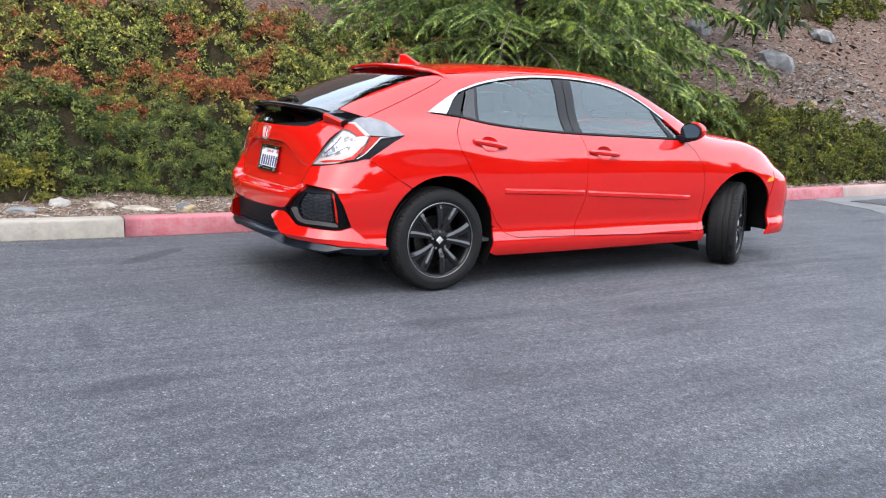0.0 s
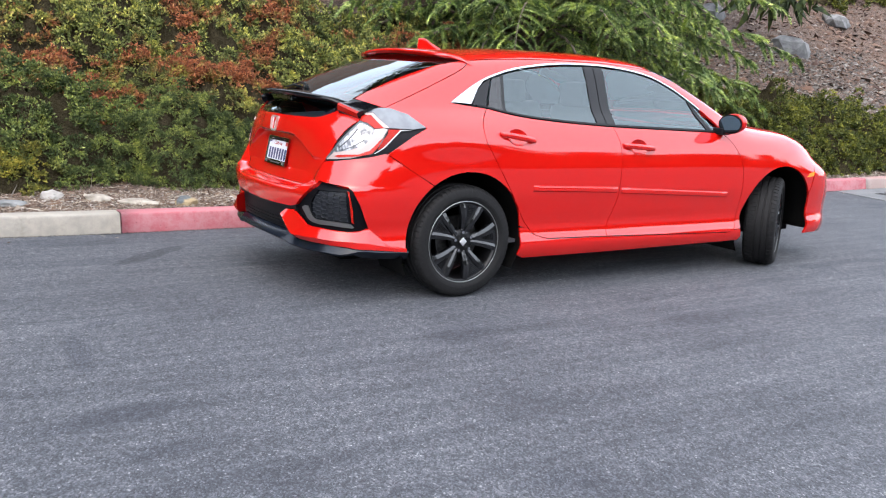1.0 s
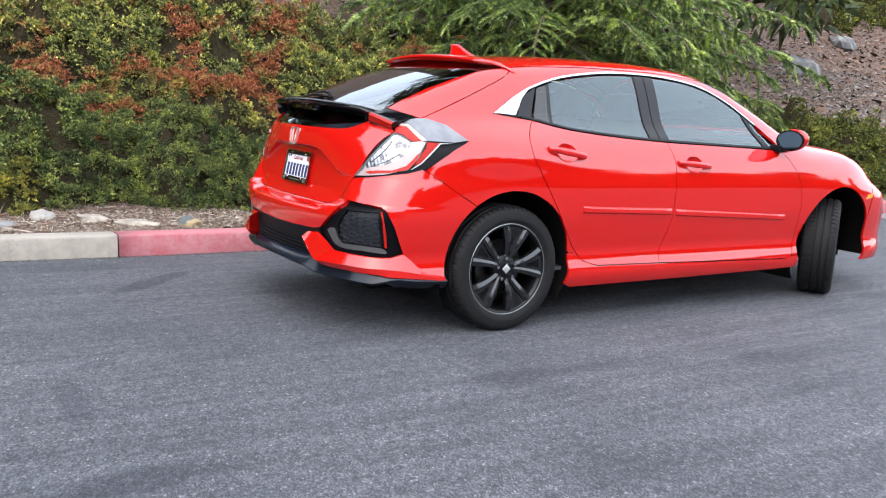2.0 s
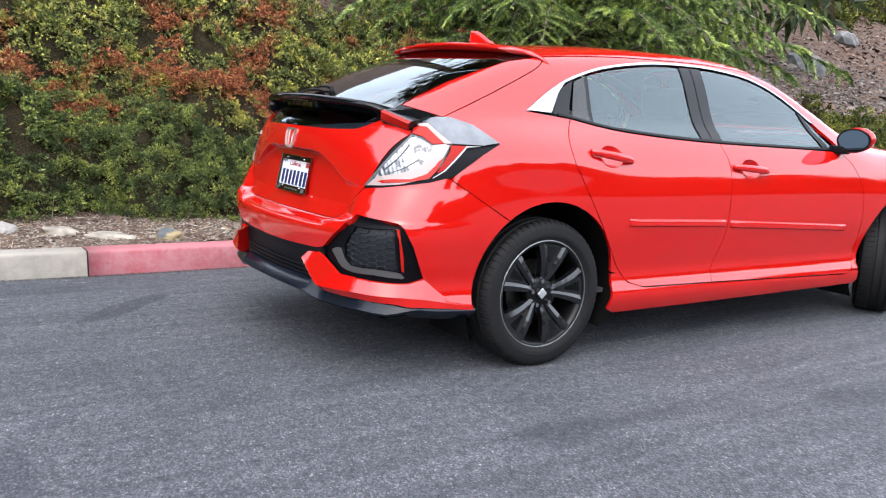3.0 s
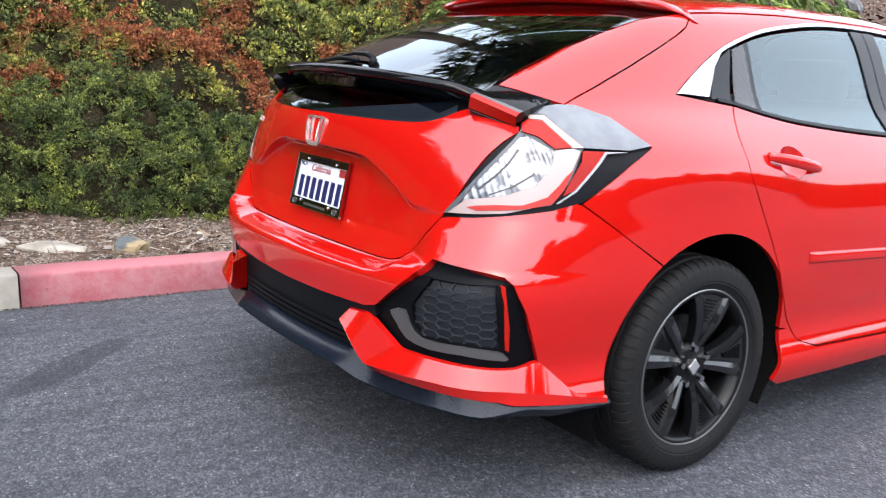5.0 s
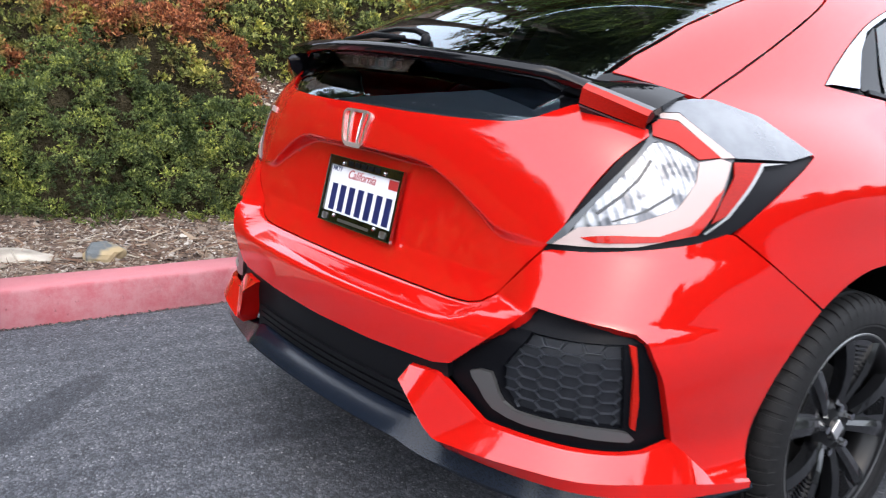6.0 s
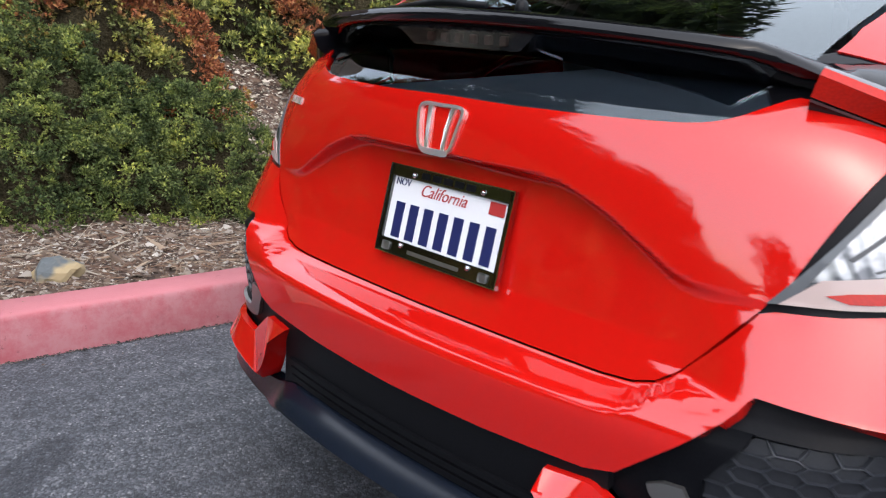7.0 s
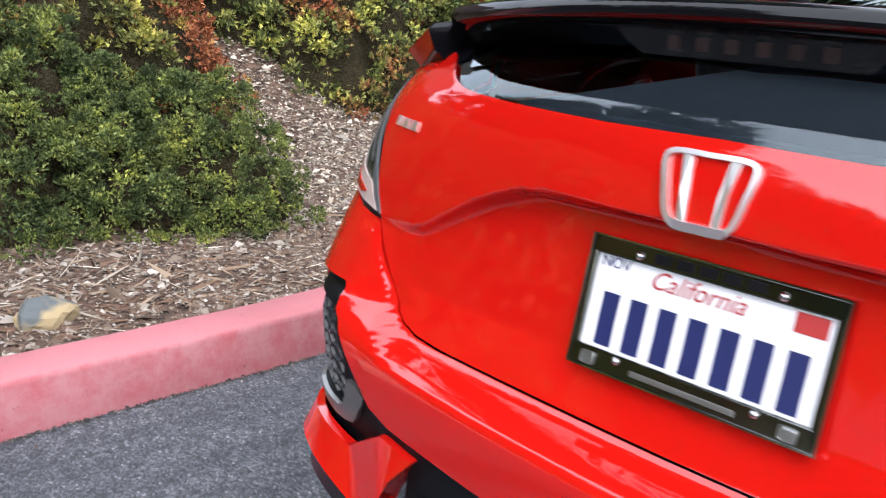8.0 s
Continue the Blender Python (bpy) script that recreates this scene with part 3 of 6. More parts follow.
frame_side = BUMP_SEAM + TAIL_EDGE + GATE_SIDE + along_top(RAIL) + [(2.20, 0.99), (2.075, 0.962)] + WIN_UP[::-1] + [p for p in BELT[1:] if p[0] < 0.175] + DOOR_REAR[:-7] + arc(R_ARCH, 9, 125.5, 26)
panel("body_side", frame_side, on_side, PAINT, car, True, step=0.025)
panel("front_fender", DOOR_FRONT[:-1] + [(2.075, 0.955), (2.20, 0.985)] + along_top([(2.32, 0.705), (2.5, 0.71), (2.7, 0.71), (2.9, 0.70), (3.05, 0.69), (3.16, 0.675)]) + [(3.10, 0.76), (3.08, 0.66), (3.05, 0.535)] + arc(F_ARCH, 28, 174, 26) + [(2.303, 0.30), (2.245, 0.296)], on_side, PAINT, car, True, step=0.03)
sill = [(0.372, 0.225), (0.42, 0.203), (1.0, 0.203), (2.0, 0.212), (2.30, 0.215), (2.318, 0.24), (2.303, 0.297), (2.24, 0.294), (2.176, 0.277), (1.569, 0.292), (1.058, 0.305), (0.585, 0.314), (0.49, 0.342), (0.437, 0.39)] + arc(R_ARCH, 8, -15, 8)
panel("sill", sill, on_side, PAINT, car, True, step=0.03, depth=0.012, gap=0.0008)

DOORS = {}
CUPS = {"rear_door": (0.328, 0.916), "front_door": (1.272, 0.865)}


def cup_outline(mx, mz, grow=1.0):
    """The rim of the hollow behind a door handle."""
    return [(mx + 0.070 * grow * math.cos(a), mz + 0.046 * grow * math.sin(a)) for a in np.linspace(0, 2 * np.pi, 28, False)]


for right in (True, False):
    for name, outline in (("rear_door", DOOR_REAR + DOOR_B + [p for p in BELT[::-1] if 0.2 < p[0] < 1.08]), ("front_door", DOOR_B[::-1] + DOOR_FRONT + [p for p in BELT[::-1] if 1.1 < p[0] < 2.05])):
        v, f, n = patch(outline, on_side, 0.025, holes=[cup_outline(*CUPS[name])], right=right)
        DOORS[name, right] = mesh_object(name, v, f, PAINT, car, "", n)


def door_part(name, door, outline, mat, label="", **more):
    for right in (True, False):
        v, f, n = patch(outline, on_side, right=right, **more)
        mesh_object(name, v, f, mat, DOORS[door, right], label, n)


belt_at, up_at = curve([(a, b) for a, b in BELT]), curve([(a, b) for a, b in WIN_UP])


def window(x0a, x0b, x1a, x1b, low=0.012, high=0.020):
    """A pane between the belt and the upper curve; its ends lean from a (foot) to b (head)."""
    n = 14
    foot = [(x0a + (x1a - x0a) * i / n) for i in range(n + 1)]
    head = [(x1b + (x0b - x1b) * i / n) for i in range(n + 1)]
    return [(x, float(belt_at(x)) + low) for x in foot] + [(x, float(up_at(x)) - high) for x in head]


# chrome arch over the windows, widening to a point at the rear, and a black strip along the belt
chrome = WIN_UP[:-4] + [(x, z - 0.0105) for x, z in WIN_UP[8:-4][::-1]] + [(0.158, 1.180), (0.125, 1.135), (0.09, 1.093), (-0.02, 1.099)]
panel("chrome_trim", chrome, on_side, CHROME, car, True, "bright chrome trim round the side windows", step=0.02, lift=0.003, depth=0.012, gap=0)
panel("belt_strip", [(x, z + 0.004) for x, z in BELT[4:]] + [(x, z + 0.014) for x, z in BELT[4:][::-1]], on_side, BLACK_TRIM, car, True, "", step=0.03, lift=0.003, gap=0)
door_part("quarter_window", "rear_door", window(0.205, 0.275, 0.30, 0.345), SMOKED, "black glass corner pane", step=0.03, gap=0, depth=0.004, lift=-0.003)
panel("quarter_glass", [(0.10, 1.09), (0.185, 1.078), (0.268, 1.246), (0.20, 1.212), (0.15, 1.168)], on_side, GLOSS_BLACK, car, True, "dark fixed corner window", step=0.03, gap=0.002, depth=0.004, lift=-0.002)
door_part("window_post", "rear_door", window(0.296, 0.341, 0.319, 0.364), GLOSS_BLACK, "", step=0.03, gap=0.0, depth=0.006, lift=-0.003)
door_part("window", "rear_door", window(0.315, 0.36, 0.975, 1.005), WINDOW, "tinted side window reflecting the sky", step=0.03, gap=0, depth=0.004, lift=-0.004)
door_part("window", "front_door", window(1.125, 1.165, 2.02, 1.93), WINDOW, "tinted side window reflecting the sky", step=0.03, gap=0, depth=0.004, lift=-0.004)
door_part("pillar", "rear_door", window(0.978, 1.008, 1.048, 1.082), GLOSS_BLACK, "black door pillar", step=0.03, gap=0.0, depth=0.01, lift=0.001)
door_part("pillar", "front_door", window(1.054, 1.088, 1.122, 1.162), GLOSS_BLACK, "black door pillar", step=0.03, gap=0.0, depth=0.01, lift=0.001)
panel("door_pillar", window(1.93, 1.86, 1.98, 1.895), on_side, BLACK_TRIM, car, True, "", step=0.03, gap=0, depth=0.01, lift=0.001)


def moulding(door, low, high):
    """A rounded rubbing strip: two lines of (x, z), its foot and its head."""
    n = 24
    for right in (True, False):
        rows = []
        for i in range(n + 1):
            x = low[0][0] + (low[1][0] - low[0][0]) * i / n
            z0, z1 = (l[0][1] + (l[1][1] - l[0][1]) * i / n for l in (low, high))
            end = min(1.0, min(i, n - i) / 1.0 + 0.15)
            rows.append([(x, z1 + 0.001, 0.0), (x, z1 - 0.005, 0.010 * end), (x, z1 - 0.013, 0.0125 * end), (x, z0 + 0.008, 0.011 * end), (x, z0, 0.0)])
        q = np.array([p for r in rows for p in r])
        p = on_side(q[:, :2])
        v = (p + upright(p) * q[:, 2:3]) * (1, -1 if right else 1, 1)
        f = [(i * 5 + k, i * 5 + k + 1, (i + 1) * 5 + k + 1, (i + 1) * 5 + k) for i in range(n) for k in range(4)]
        ob = mesh_object("moulding", v, f if not right else [g[::-1] for g in f], PAINT, DOORS[door, right], "red rubbing strip")
        ob.data.set_sharp_from_angle(angle=radians(35))


moulding("rear_door", ((0.445, 0.604), (1.106, 0.582)), ((0.435, 0.640), (1.106, 0.618)))
moulding("front_door", ((1.14, 0.576), (2.12, 0.527)), ((1.14, 0.613), (2.15, 0.562)))


def handle(door, x0, z0, x1, z1):
    """A grab handle bridging a hollow in the door skin."""
    mx, mz = CUPS[door]
    for right in (True, False):
        s = -1 if right else 1
        grows = (1.02, 0.92, 0.78, 0.6, 0.4, 0.2)
        p = on_side(np.array([q for g in grows for q in cup_outline(mx, mz, g)]))
        deep = np.repeat([0.0005, 0.007, 0.016, 0.022, 0.025, 0.026], 28)
        v = (p - upright(p) * deep[:, None]) * (1, s, 1)
        f = [(r * 28 + j, r * 28 + (j + 1) % 28, (r + 1) * 28 + (j + 1) % 28, (r + 1) * 28 + j) for r in range(5) for j in range(28)] + [tuple(5 * 28 + j for j in range(28))]
        mesh_object("handle_cup", v, f if s < 0 else [g[::-1] for g in f], PAINT, DOORS[door, right], "hollow behind the handle")
        bm = bmesh.new()
        k = 12
        rows = []
        for i in range(k + 1):
            t = i / k
            x, z = x0 + (x1 - x0) * t, z0 + (z1 - z0) * t
            w = float(on_side(np.array([[x, z]]))[0][1])
            out = 0.006 + 0.030 * math.sin(math.pi * t) ** 0.5
            high = 0.0185 * (0.66 + 0.34 * math.sin(math.pi * t) ** 0.6)
            ring = []
            for j in range(10):
                a = 2 * math.pi * j / 10
                ring.append(bm.verts.new((x, s * (w + out + 0.008 * math.cos(a)), z + high * math.sin(a))))
            rows.append(ring)
        for i in range(k):
            for j in range(10):
                bm.faces.new((rows[i][j], rows[i][(j + 1) % 10], rows[i + 1][(j + 1) % 10], rows[i + 1][j]))
        bm.faces.new(rows[0])
        bm.faces.new(rows[-1])
        bmesh.ops.recalc_face_normals(bm, faces=bm.faces)
        part("door_handle", bm, PAINT, DOORS[door, right], "red door handle", True)


handle("rear_door", 0.200, 0.938, 0.455, 0.900)
handle("front_door", 1.140, 0.878, 1.405, 0.857)

# top: outlines in length and width
panel("roof", [(0.17, -ROOF_W + 0.004), (1.62, -ROOF_W), (1.66, -0.3), (1.67, 0), (1.66, 0.3), (1.62, ROOF_W), (0.17, ROOF_W - 0.004)], on_top, PAINT, car, step=0.05)
panel("windscreen", [(1.63, -ROOF_W), (1.78, -0.572), (1.95, -0.606), (2.12, -0.645), (2.30, -0.69), (2.38, -0.4), (2.41, 0), (2.38, 0.4), (2.30, 0.69), (2.12, 0.645), (1.95, 0.606), (1.78, 0.572), (1.63, ROOF_W), (1.67, 0.3), (1.68, 0), (1.67, -0.3)], on_top, WINDOW, car, label="laminated windscreen", step=0.05, depth=0.004)
panel("bonnet", [(2.31, -0.698), (2.5, -0.705), (2.7, -0.705), (2.9, -0.695), (3.05, -0.685), (3.16, -0.67), (3.28, -0.6), (3.36, -0.4), (3.40, 0), (3.36, 0.4), (3.28, 0.6), (3.16, 0.67), (3.05, 0.685), (2.9, 0.695), (2.7, 0.705), (2.5, 0.705), (2.31, 0.698), (2.38, 0.4), (2.42, 0), (2.38, -0.4)], on_top, PAINT, car, step=0.05)
panel("front_bumper", mirrored([(0, 0.22), (0.972, 0.22), (0.958, 0.335), (0.965, 0.43), (0.992, 0.53), (0.965, 0.66), (0.946, 0.762), (0.90, 0.80), (0.80, 0.79), (0.79, 0.672), (0.5, 0.66), (0, 0.68)]), on_front, PAINT, car, step=0.04)
panel("front_grille", [(-0.45, 0.68), (0.45, 0.68), (0.42, 0.765), (0, 0.79), (-0.42, 0.765)], on_front, GLOSS_BLACK, car, step=0.04)
panel("headlight", [(0.45, 0.675), (0.785, 0.675), (0.795, 0.79), (0.44, 0.765)], on_front, SMOKED, car, True, step=0.04)
panel("side_marker", [(2.985, 0.648), (3.075, 0.655), (3.09, 0.690), (3.02, 0.682)], on_side, AMBER, car, True, "amber side marker", step=0.03, lift=0.003)

# tail: outlines in angle and height
gate = GATE_LOW + [(0.618, 0.80), (0.690, 0.985), (0.680, 0.998), *smoothed([(0.580, 1.026), (0.545, 1.033), (0.516, 1.018), (0.480, 0.998), (0.425, 0.987), (0.30, 0.983)], 3), (0.15, 0.982), (0.0, 0.984)]
panel("tailgate", mirrored(gate), on_rear, PAINT, car, step=0.0055, gap=0.0016)
panel("lower_rear_window", mirrored([(0.0, 0.972), (0.15, 0.971), (0.30, 0.972), (0.44, 0.976), (0.50, 0.988), (0.54, 1.010), (0.56, 1.032), (0.56, 1.08), (0.4, 1.095), (0.0, 1.105)]), on_rear, LOWER_WINDOW, car, label="dark glass strip under the tail spoiler", step=0.03, gap=0, depth=0, lift=-0.006)
panel("rear_window", [(-0.70, -0.47), (-0.62, -0.525), (-0.45, -0.538), (-0.2, -0.540), (0.08, -0.543), (0.10, 0), (0.08, 0.543), (-0.2, 0.540), (-0.45, 0.538), (-0.62, 0.525), (-0.70, 0.47), (-0.73, 0)], on_top, REAR_WINDOW, car, label="sloping tinted rear window", step=0.04, gap=0, depth=0.003, lift=-0.002)
strip = GATE_SIDE + along_top([(0.10, 0.545), (-0.05, 0.5425), (-0.2, 0.5415), (-0.35, 0.540), (-0.5, 0.5385), (-0.565, 0.536)]) + [(-0.52, 1.078)]
panel("tailgate_side", strip, on_side, PAINT, car, True, step=0.02)

bump_top = [(math.atan2(w, -float(on_rear(np.array([[w, z]]))[0][0])), z) for w, z in ((w, z - 0.0004) for w, z in GATE_LOW)] + [(0.680, 0.762), (0.754, 0.770), (0.857, 0.787), (0.947, 0.802), (1.012, 0.820)]
bump_arch = [(math.atan2(0.872, -x), z) for x, z in arc(R_ARCH, 126, 187, 14)]
VENT = [(0.497, 0.504), (0.662, 0.657), (0.80, 0.647), (0.845, 0.640), (0.867, 0.623), (0.903, 0.55), (0.944, 0.415), (0.898, 0.388), (0.827, 0.397), (0.693, 0.401), (0.585, 0.402), (0.53, 0.437), (0.484, 0.474)]
bumper = bump_top + tail((-0.503, 0.831, 0.818), (-0.355, 0.873, 0.723)) + bump_arch + [(1.155, 0.302), (1.05, 0.318), (0.944, 0.415), (0.903, 0.55), (0.867, 0.623), (0.845, 0.640), (0.80, 0.647), (0.662, 0.657), (0.497, 0.507), (0.45, 0.495), (0.25, 0.487), (0.0, 0.484)]
rear_bumper = panel("rear_bumper", mirrored(bumper), on_tail, PAINT, car, step=0.0075, depth=0.036, gap=0.0008)[0]
FIN_TOP = [(0.385, 0.470), (0.465, 0.477), (0.53, 0.437), (0.580, 0.404), (0.70, 0.404), (0.847, 0.398), (0.890, 0.400), (0.944, 0.418), (1.050, 0.325), (1.158, 0.306)]
FIN_FOLD = [(0.392, 0.456), (0.436, 0.398), (0.462, 0.369), (0.490, 0.350), (0.70, 0.358), (0.850, 0.346), (0.889, 0.340), (0.946, 0.333), (1.050, 0.317), (1.158, 0.300)]
FIN_LOW = [(0.408, 0.446), (0.456, 0.386), (0.480, 0.352), (0.503, 0.328), (0.70, 0.328), (0.850, 0.318), (0.890, 0.309), (0.946, 0.306), (1.050, 0.298), (1.158, 0.288)]


def fin(right):
    """The painted ledge under a vent: an upper face that looks to the sky, a fold, and a lower face."""
    n = 60
    t = np.linspace(0, len(FIN_TOP) - 1, n)
    rows = []
    for line, lift in ((FIN_TOP, -0.012), (FIN_TOP, 0.004), (FIN_FOLD, 0.044), (FIN_FOLD, 0.0445), (FIN_LOW, 0.026), (FIN_LOW, -0.015)):
        q = np.stack([np.interp(t, np.arange(len(line)), np.array(line)[:, k]) for k in (0, 1)], 1)
        fade = 1 - 0.55 * np.clip((q[:, 0] - 0.50) / 0.40, 0, 1) - 0.33 * np.clip((q[:, 0] - 0.93) / 0.23, 0, 1)
        p = on_tail(q)
        rows.append(p + upright(p) * (lift * fade if lift > 0 else lift + 0 * fade)[:, None])
    verts = np.concatenate(rows) * (1, -1 if right else 1, 1)
    faces = [(k * n + i, k * n + i + 1, (k + 1) * n + i + 1, (k + 1) * n + i) for k in range(5) for i in range(n - 1)]
    faces += [tuple(k * n for k in range(6)), tuple(k * n + n - 1 for k in range(5, -1, -1))]
    if not right:
        faces = [f[::-1] for f in faces]
    ob = mesh_object("bumper_fin", verts, faces, PAINT, rear_bumper)
    ob.data.set_sharp_from_angle(angle=radians(25))


MESH_EDGE = [(0.605, 0.530), (0.662, 0.624), (0.830, 0.622), (0.852, 0.440), (0.752, 0.447), (0.638, 0.446), (0.608, 0.478)]
for right in (True, False):
    fin(right)
    v, f, n = patch(shrunk(VENT, -0.008), on_tail, 0.01, holes=[MESH_EDGE], gap=0.0, depth=0.040, lift=-0.022, right=right)
    mesh_object("vent_surround", v, f, SURROUND, rear_bumper, "black vent surround", n)
    v, f, n = patch([(0.60, 0.63), (0.85, 0.63), (0.87, 0.43), (0.60, 0.43), (0.56, 0.516)], on_tail, 0.03, gap=0, depth=0, lift=-0.058, right=right)
    mesh_object("vent_backing", v, f, DARK_INNER, rear_bumper, "", n)
    v, f, n = patch(smoothed([(0.537, 0.500), (0.585, 0.512), (0.602, 0.474), (0.638, 0.444), (0.752, 0.445), (0.845, 0.438), (0.866, 0.428), (0.866, 0.415), (0.752, 0.424), (0.661, 0.421), (0.590, 0.433), (0.558, 0.469)], 2, True), on_tail, 0.012, gap=0, depth=0.012, lift=-0.014, right=right)
    mesh_object("vent_blade", v, f, SATIN, rear_bumper, "satin silver vent blade", n)
    v, f, n = patch([(0.838, 0.625), (0.852, 0.616), (0.871, 0.504), (0.873, 0.440), (0.863, 0.446), (0.853, 0.571)], on_tail, 0.012, gap=0, depth=0.01, lift=-0.014, right=right)
    mesh_object("reflector", v, f, RED_LENS, rear_bumper, "slim red reflector", n)
diffuser = panel("diffuser", mirrored([(0.0, 0.482), (0.25, 0.485), (0.45, 0.493), (0.48, 0.497), (0.482, 0.476), (0.40, 0.470), (0.45, 0.33), (0.44, 0.27), (0.0, 0.27)]), on_tail, BLACK_TRIM, car, label="matte black bumper insert", step=0.02, gap=-0.006, depth=0.03, lift=-0.007)[0]

# the three ribs across the insert
for z in (0.398, 0.380, 0.362):
    v, f, n = patch(mirrored([(0.0, z - 0.006), (0.40, z - 0.006), (0.40, z + 0.006), (0.0, z + 0.006)]), on_tail, 0.03, gap=0, depth=0.012, lift=0.0005)
    mesh_object("rib", v, f, BLACK_TRIM, diffuser, "", n)


def swept_lip():
    """The lower lip round the tail."""
    phis = np.linspace(-1.17, 1.17, 80)
    rows = []
    for a in phis:
        t = abs(a)
        mid = 1 / (1 + math.exp((t - 0.43) / 0.03))
        low = float(np.interp(t, [0, 0.36, 0.45, 0.55, 0.70, 0.82, 0.92, 1.0, 1.17], [0.302, 0.300, 0.272, 0.268, 0.274, 0.268, 0.292, 0.282, 0.276]))
        top = 0.350 * mid + (low + float(np.interp(t, [0.80, 0.96], [0.05, 0.018]))) * (1 - mid)
        base = on_tail(np.array([[a, 0.33]]))[0]
        out = np.array((-math.cos(a), math.sin(a)))
        ring = []
        for d, z in ((-0.03, top + 0.005), (0.002, top), (0.050 * mid + 0.012 * (1 - mid), low + 0.018), (0.056 * mid + 0.016 * (1 - mid), low + 0.009), (0.046 * mid + 0.010 * (1 - mid), low), (-0.06, low - 0.012 - 0.028 * (t > 0.9))):
            q = base[:2] + out * d
            ring.append((q[0], -q[1], z))
        rows.append(ring)
    k = len(rows[0])
    verts = [p for r in rows for p in r]
    faces = [(i * k + j, i * k + j + 1, (i + 1) * k + j + 1, (i + 1) * k + j) for i in range(len(rows) - 1) for j in range(k - 1)]
    ob = mesh_object("lower_lip", verts, faces, LIP_BLACK, car, "black plastic lower lip of the bumper")
    ob.data.set_sharp_from_angle(angle=radians(28))


swept_lip()


def hex_mesh(right):
    """The raised honeycomb in a vent: low hexagon outlines on a dark plate."""
    cw, ch = 0.054, 0.0245
    segs = set()
    for i in range(-2, 14):
        for j in range(-2, 22):
            cx = 0.575 + i * cw * 0.75
            cz = 0.430 + j * ch + (ch / 2 if i % 2 else 0)
            pts = [(cx + dx * cw, cz + dz * ch) for dx, dz in ((-0.5, 0), (-0.27, 0.5), (0.27, 0.5), (0.5, 0), (0.27, -0.5), (-0.27, -0.5))]
            for k in range(6):
                a, b = pts[k], pts[(k + 1) % 6]
                if inside(MESH_EDGE, (a[0] + b[0]) / 2, (a[1] + b[1]) / 2):
                    segs.add(tuple(sorted((tuple(np.round(a, 4)), tuple(np.round(b, 4))))))
    flat, faces = [], []
    for a, b in sorted(segs):
        d = np.array(b) - np.array(a)
        s = np.array((-d[1], d[0])) / np.hypot(*d)
        base = len(flat)
        for q in (a + s * 0.0024, b + s * 0.0024, b - s * 0.0024, a - s * 0.0024, a + s * 0.0006, b + s * 0.0006, b - s * 0.0006, a - s * 0.0006):
            flat.append(q)
        faces += [tuple(base + k for k in q) for q in ((4, 5, 6, 7), (0, 1, 5, 4), (2, 3, 7, 6))]
    p = on_tail(np.array(flat))
    n = upright(p)
    down = np.where(np.arange(len(p)) % 8 < 4, 0.0345, 0.0285)
    v = (p - n * down[:, None]) * np.array((1, -1 if right else 1, 1))
    mesh_object("honeycomb", v, faces if right else [f[::-1] for f in faces], MESH_BLACK, rear_bumper, "dark honeycomb mesh", smooth=False, kind="stuff")
    v, f, n = patch(MESH_EDGE, on_tail, 0.02, gap=-0.002, depth=0, lift=-0.034, right=right)
    mesh_object("vent_plate", v, f, MESH_PLATE, rear_bumper, "", n)


hex_mesh(True)
hex_mesh(False)


# tail lights
def light_piece(name, outline, mat, parents, lift, label="", depth=0.004, step=0.012):
    for right, parent in zip((True, False), parents):
        v, f, n = patch(outline, on_tail, step, gap=0, depth=depth, lift=lift, right=right)
        mesh_object(name, v, f, mat, parent, label, n)


LIGHT_LINE = [(0.840, 0.988), (0.655, 0.764), (0.754, 0.772), (0.857, 0.790), (0.947, 0.805), (1.012, 0.824), (1.093, 0.865), (1.171, 0.917), (1.256, 0.959), (1.137, 1.025), (1.021, 1.051), (0.962, 1.050), (0.900, 1.040), (0.872, 1.018)]
lamps = panel("tail_light", shrunk(LIGHT_LINE, -0.008), on_tail, HOUSING, car, True, "wraparound tail light with clear, red and white lenses", step=0.012, gap=0.0, lift=-0.005, depth=0.02)
BOWL = [(0.716, 0.806), (0.757, 0.864), (0.853, 0.972), (0.876, 0.975), (0.949, 0.943), (0.941, 0.910), (0.923, 0.885), (0.905, 0.862), (0.831, 0.832), (0.781, 0.822)]
light_piece("inner_lens", [(0.700, 0.790), (0.852, 0.985), (0.872, 1.018), (0.904, 1.037), (1.02, 1.045), (1.13, 1.016), (1.025, 0.947), (0.992, 0.872), (0.945, 0.815), (0.80, 0.792)], GREY_LENS, lamps, -0.001, "clear grey lens")
light_piece("lens_edge", [(0.668, 0.770), (0.773, 0.893), (0.852, 0.980), (0.868, 0.977), (0.854, 0.971), (0.758, 0.863), (0.716, 0.806), (0.696, 0.775)], GREY_LENS, lamps, 0.002, "clear lens edge")
light_piece("lamp_bowl", BOWL, REFLECTOR, lamps, 0.0005, "bright lamp reflector", 0.0, 0.008)
light_piece("white_lens", [(0.682, 0.772), (0.729, 0.811), (0.781, 0.821), (0.831, 0.831), (0.905, 0.861), (0.923, 0.884), (0.941, 0.909), (0.950, 0.944), (0.999, 0.951), (1.021, 0.945), (0.996, 0.899), (0.963, 0.862), (0.919, 0.812), (0.836, 0.789), (0.750, 0.778)], WHITE_LENS, lamps, 0.003, "frosted white lens")
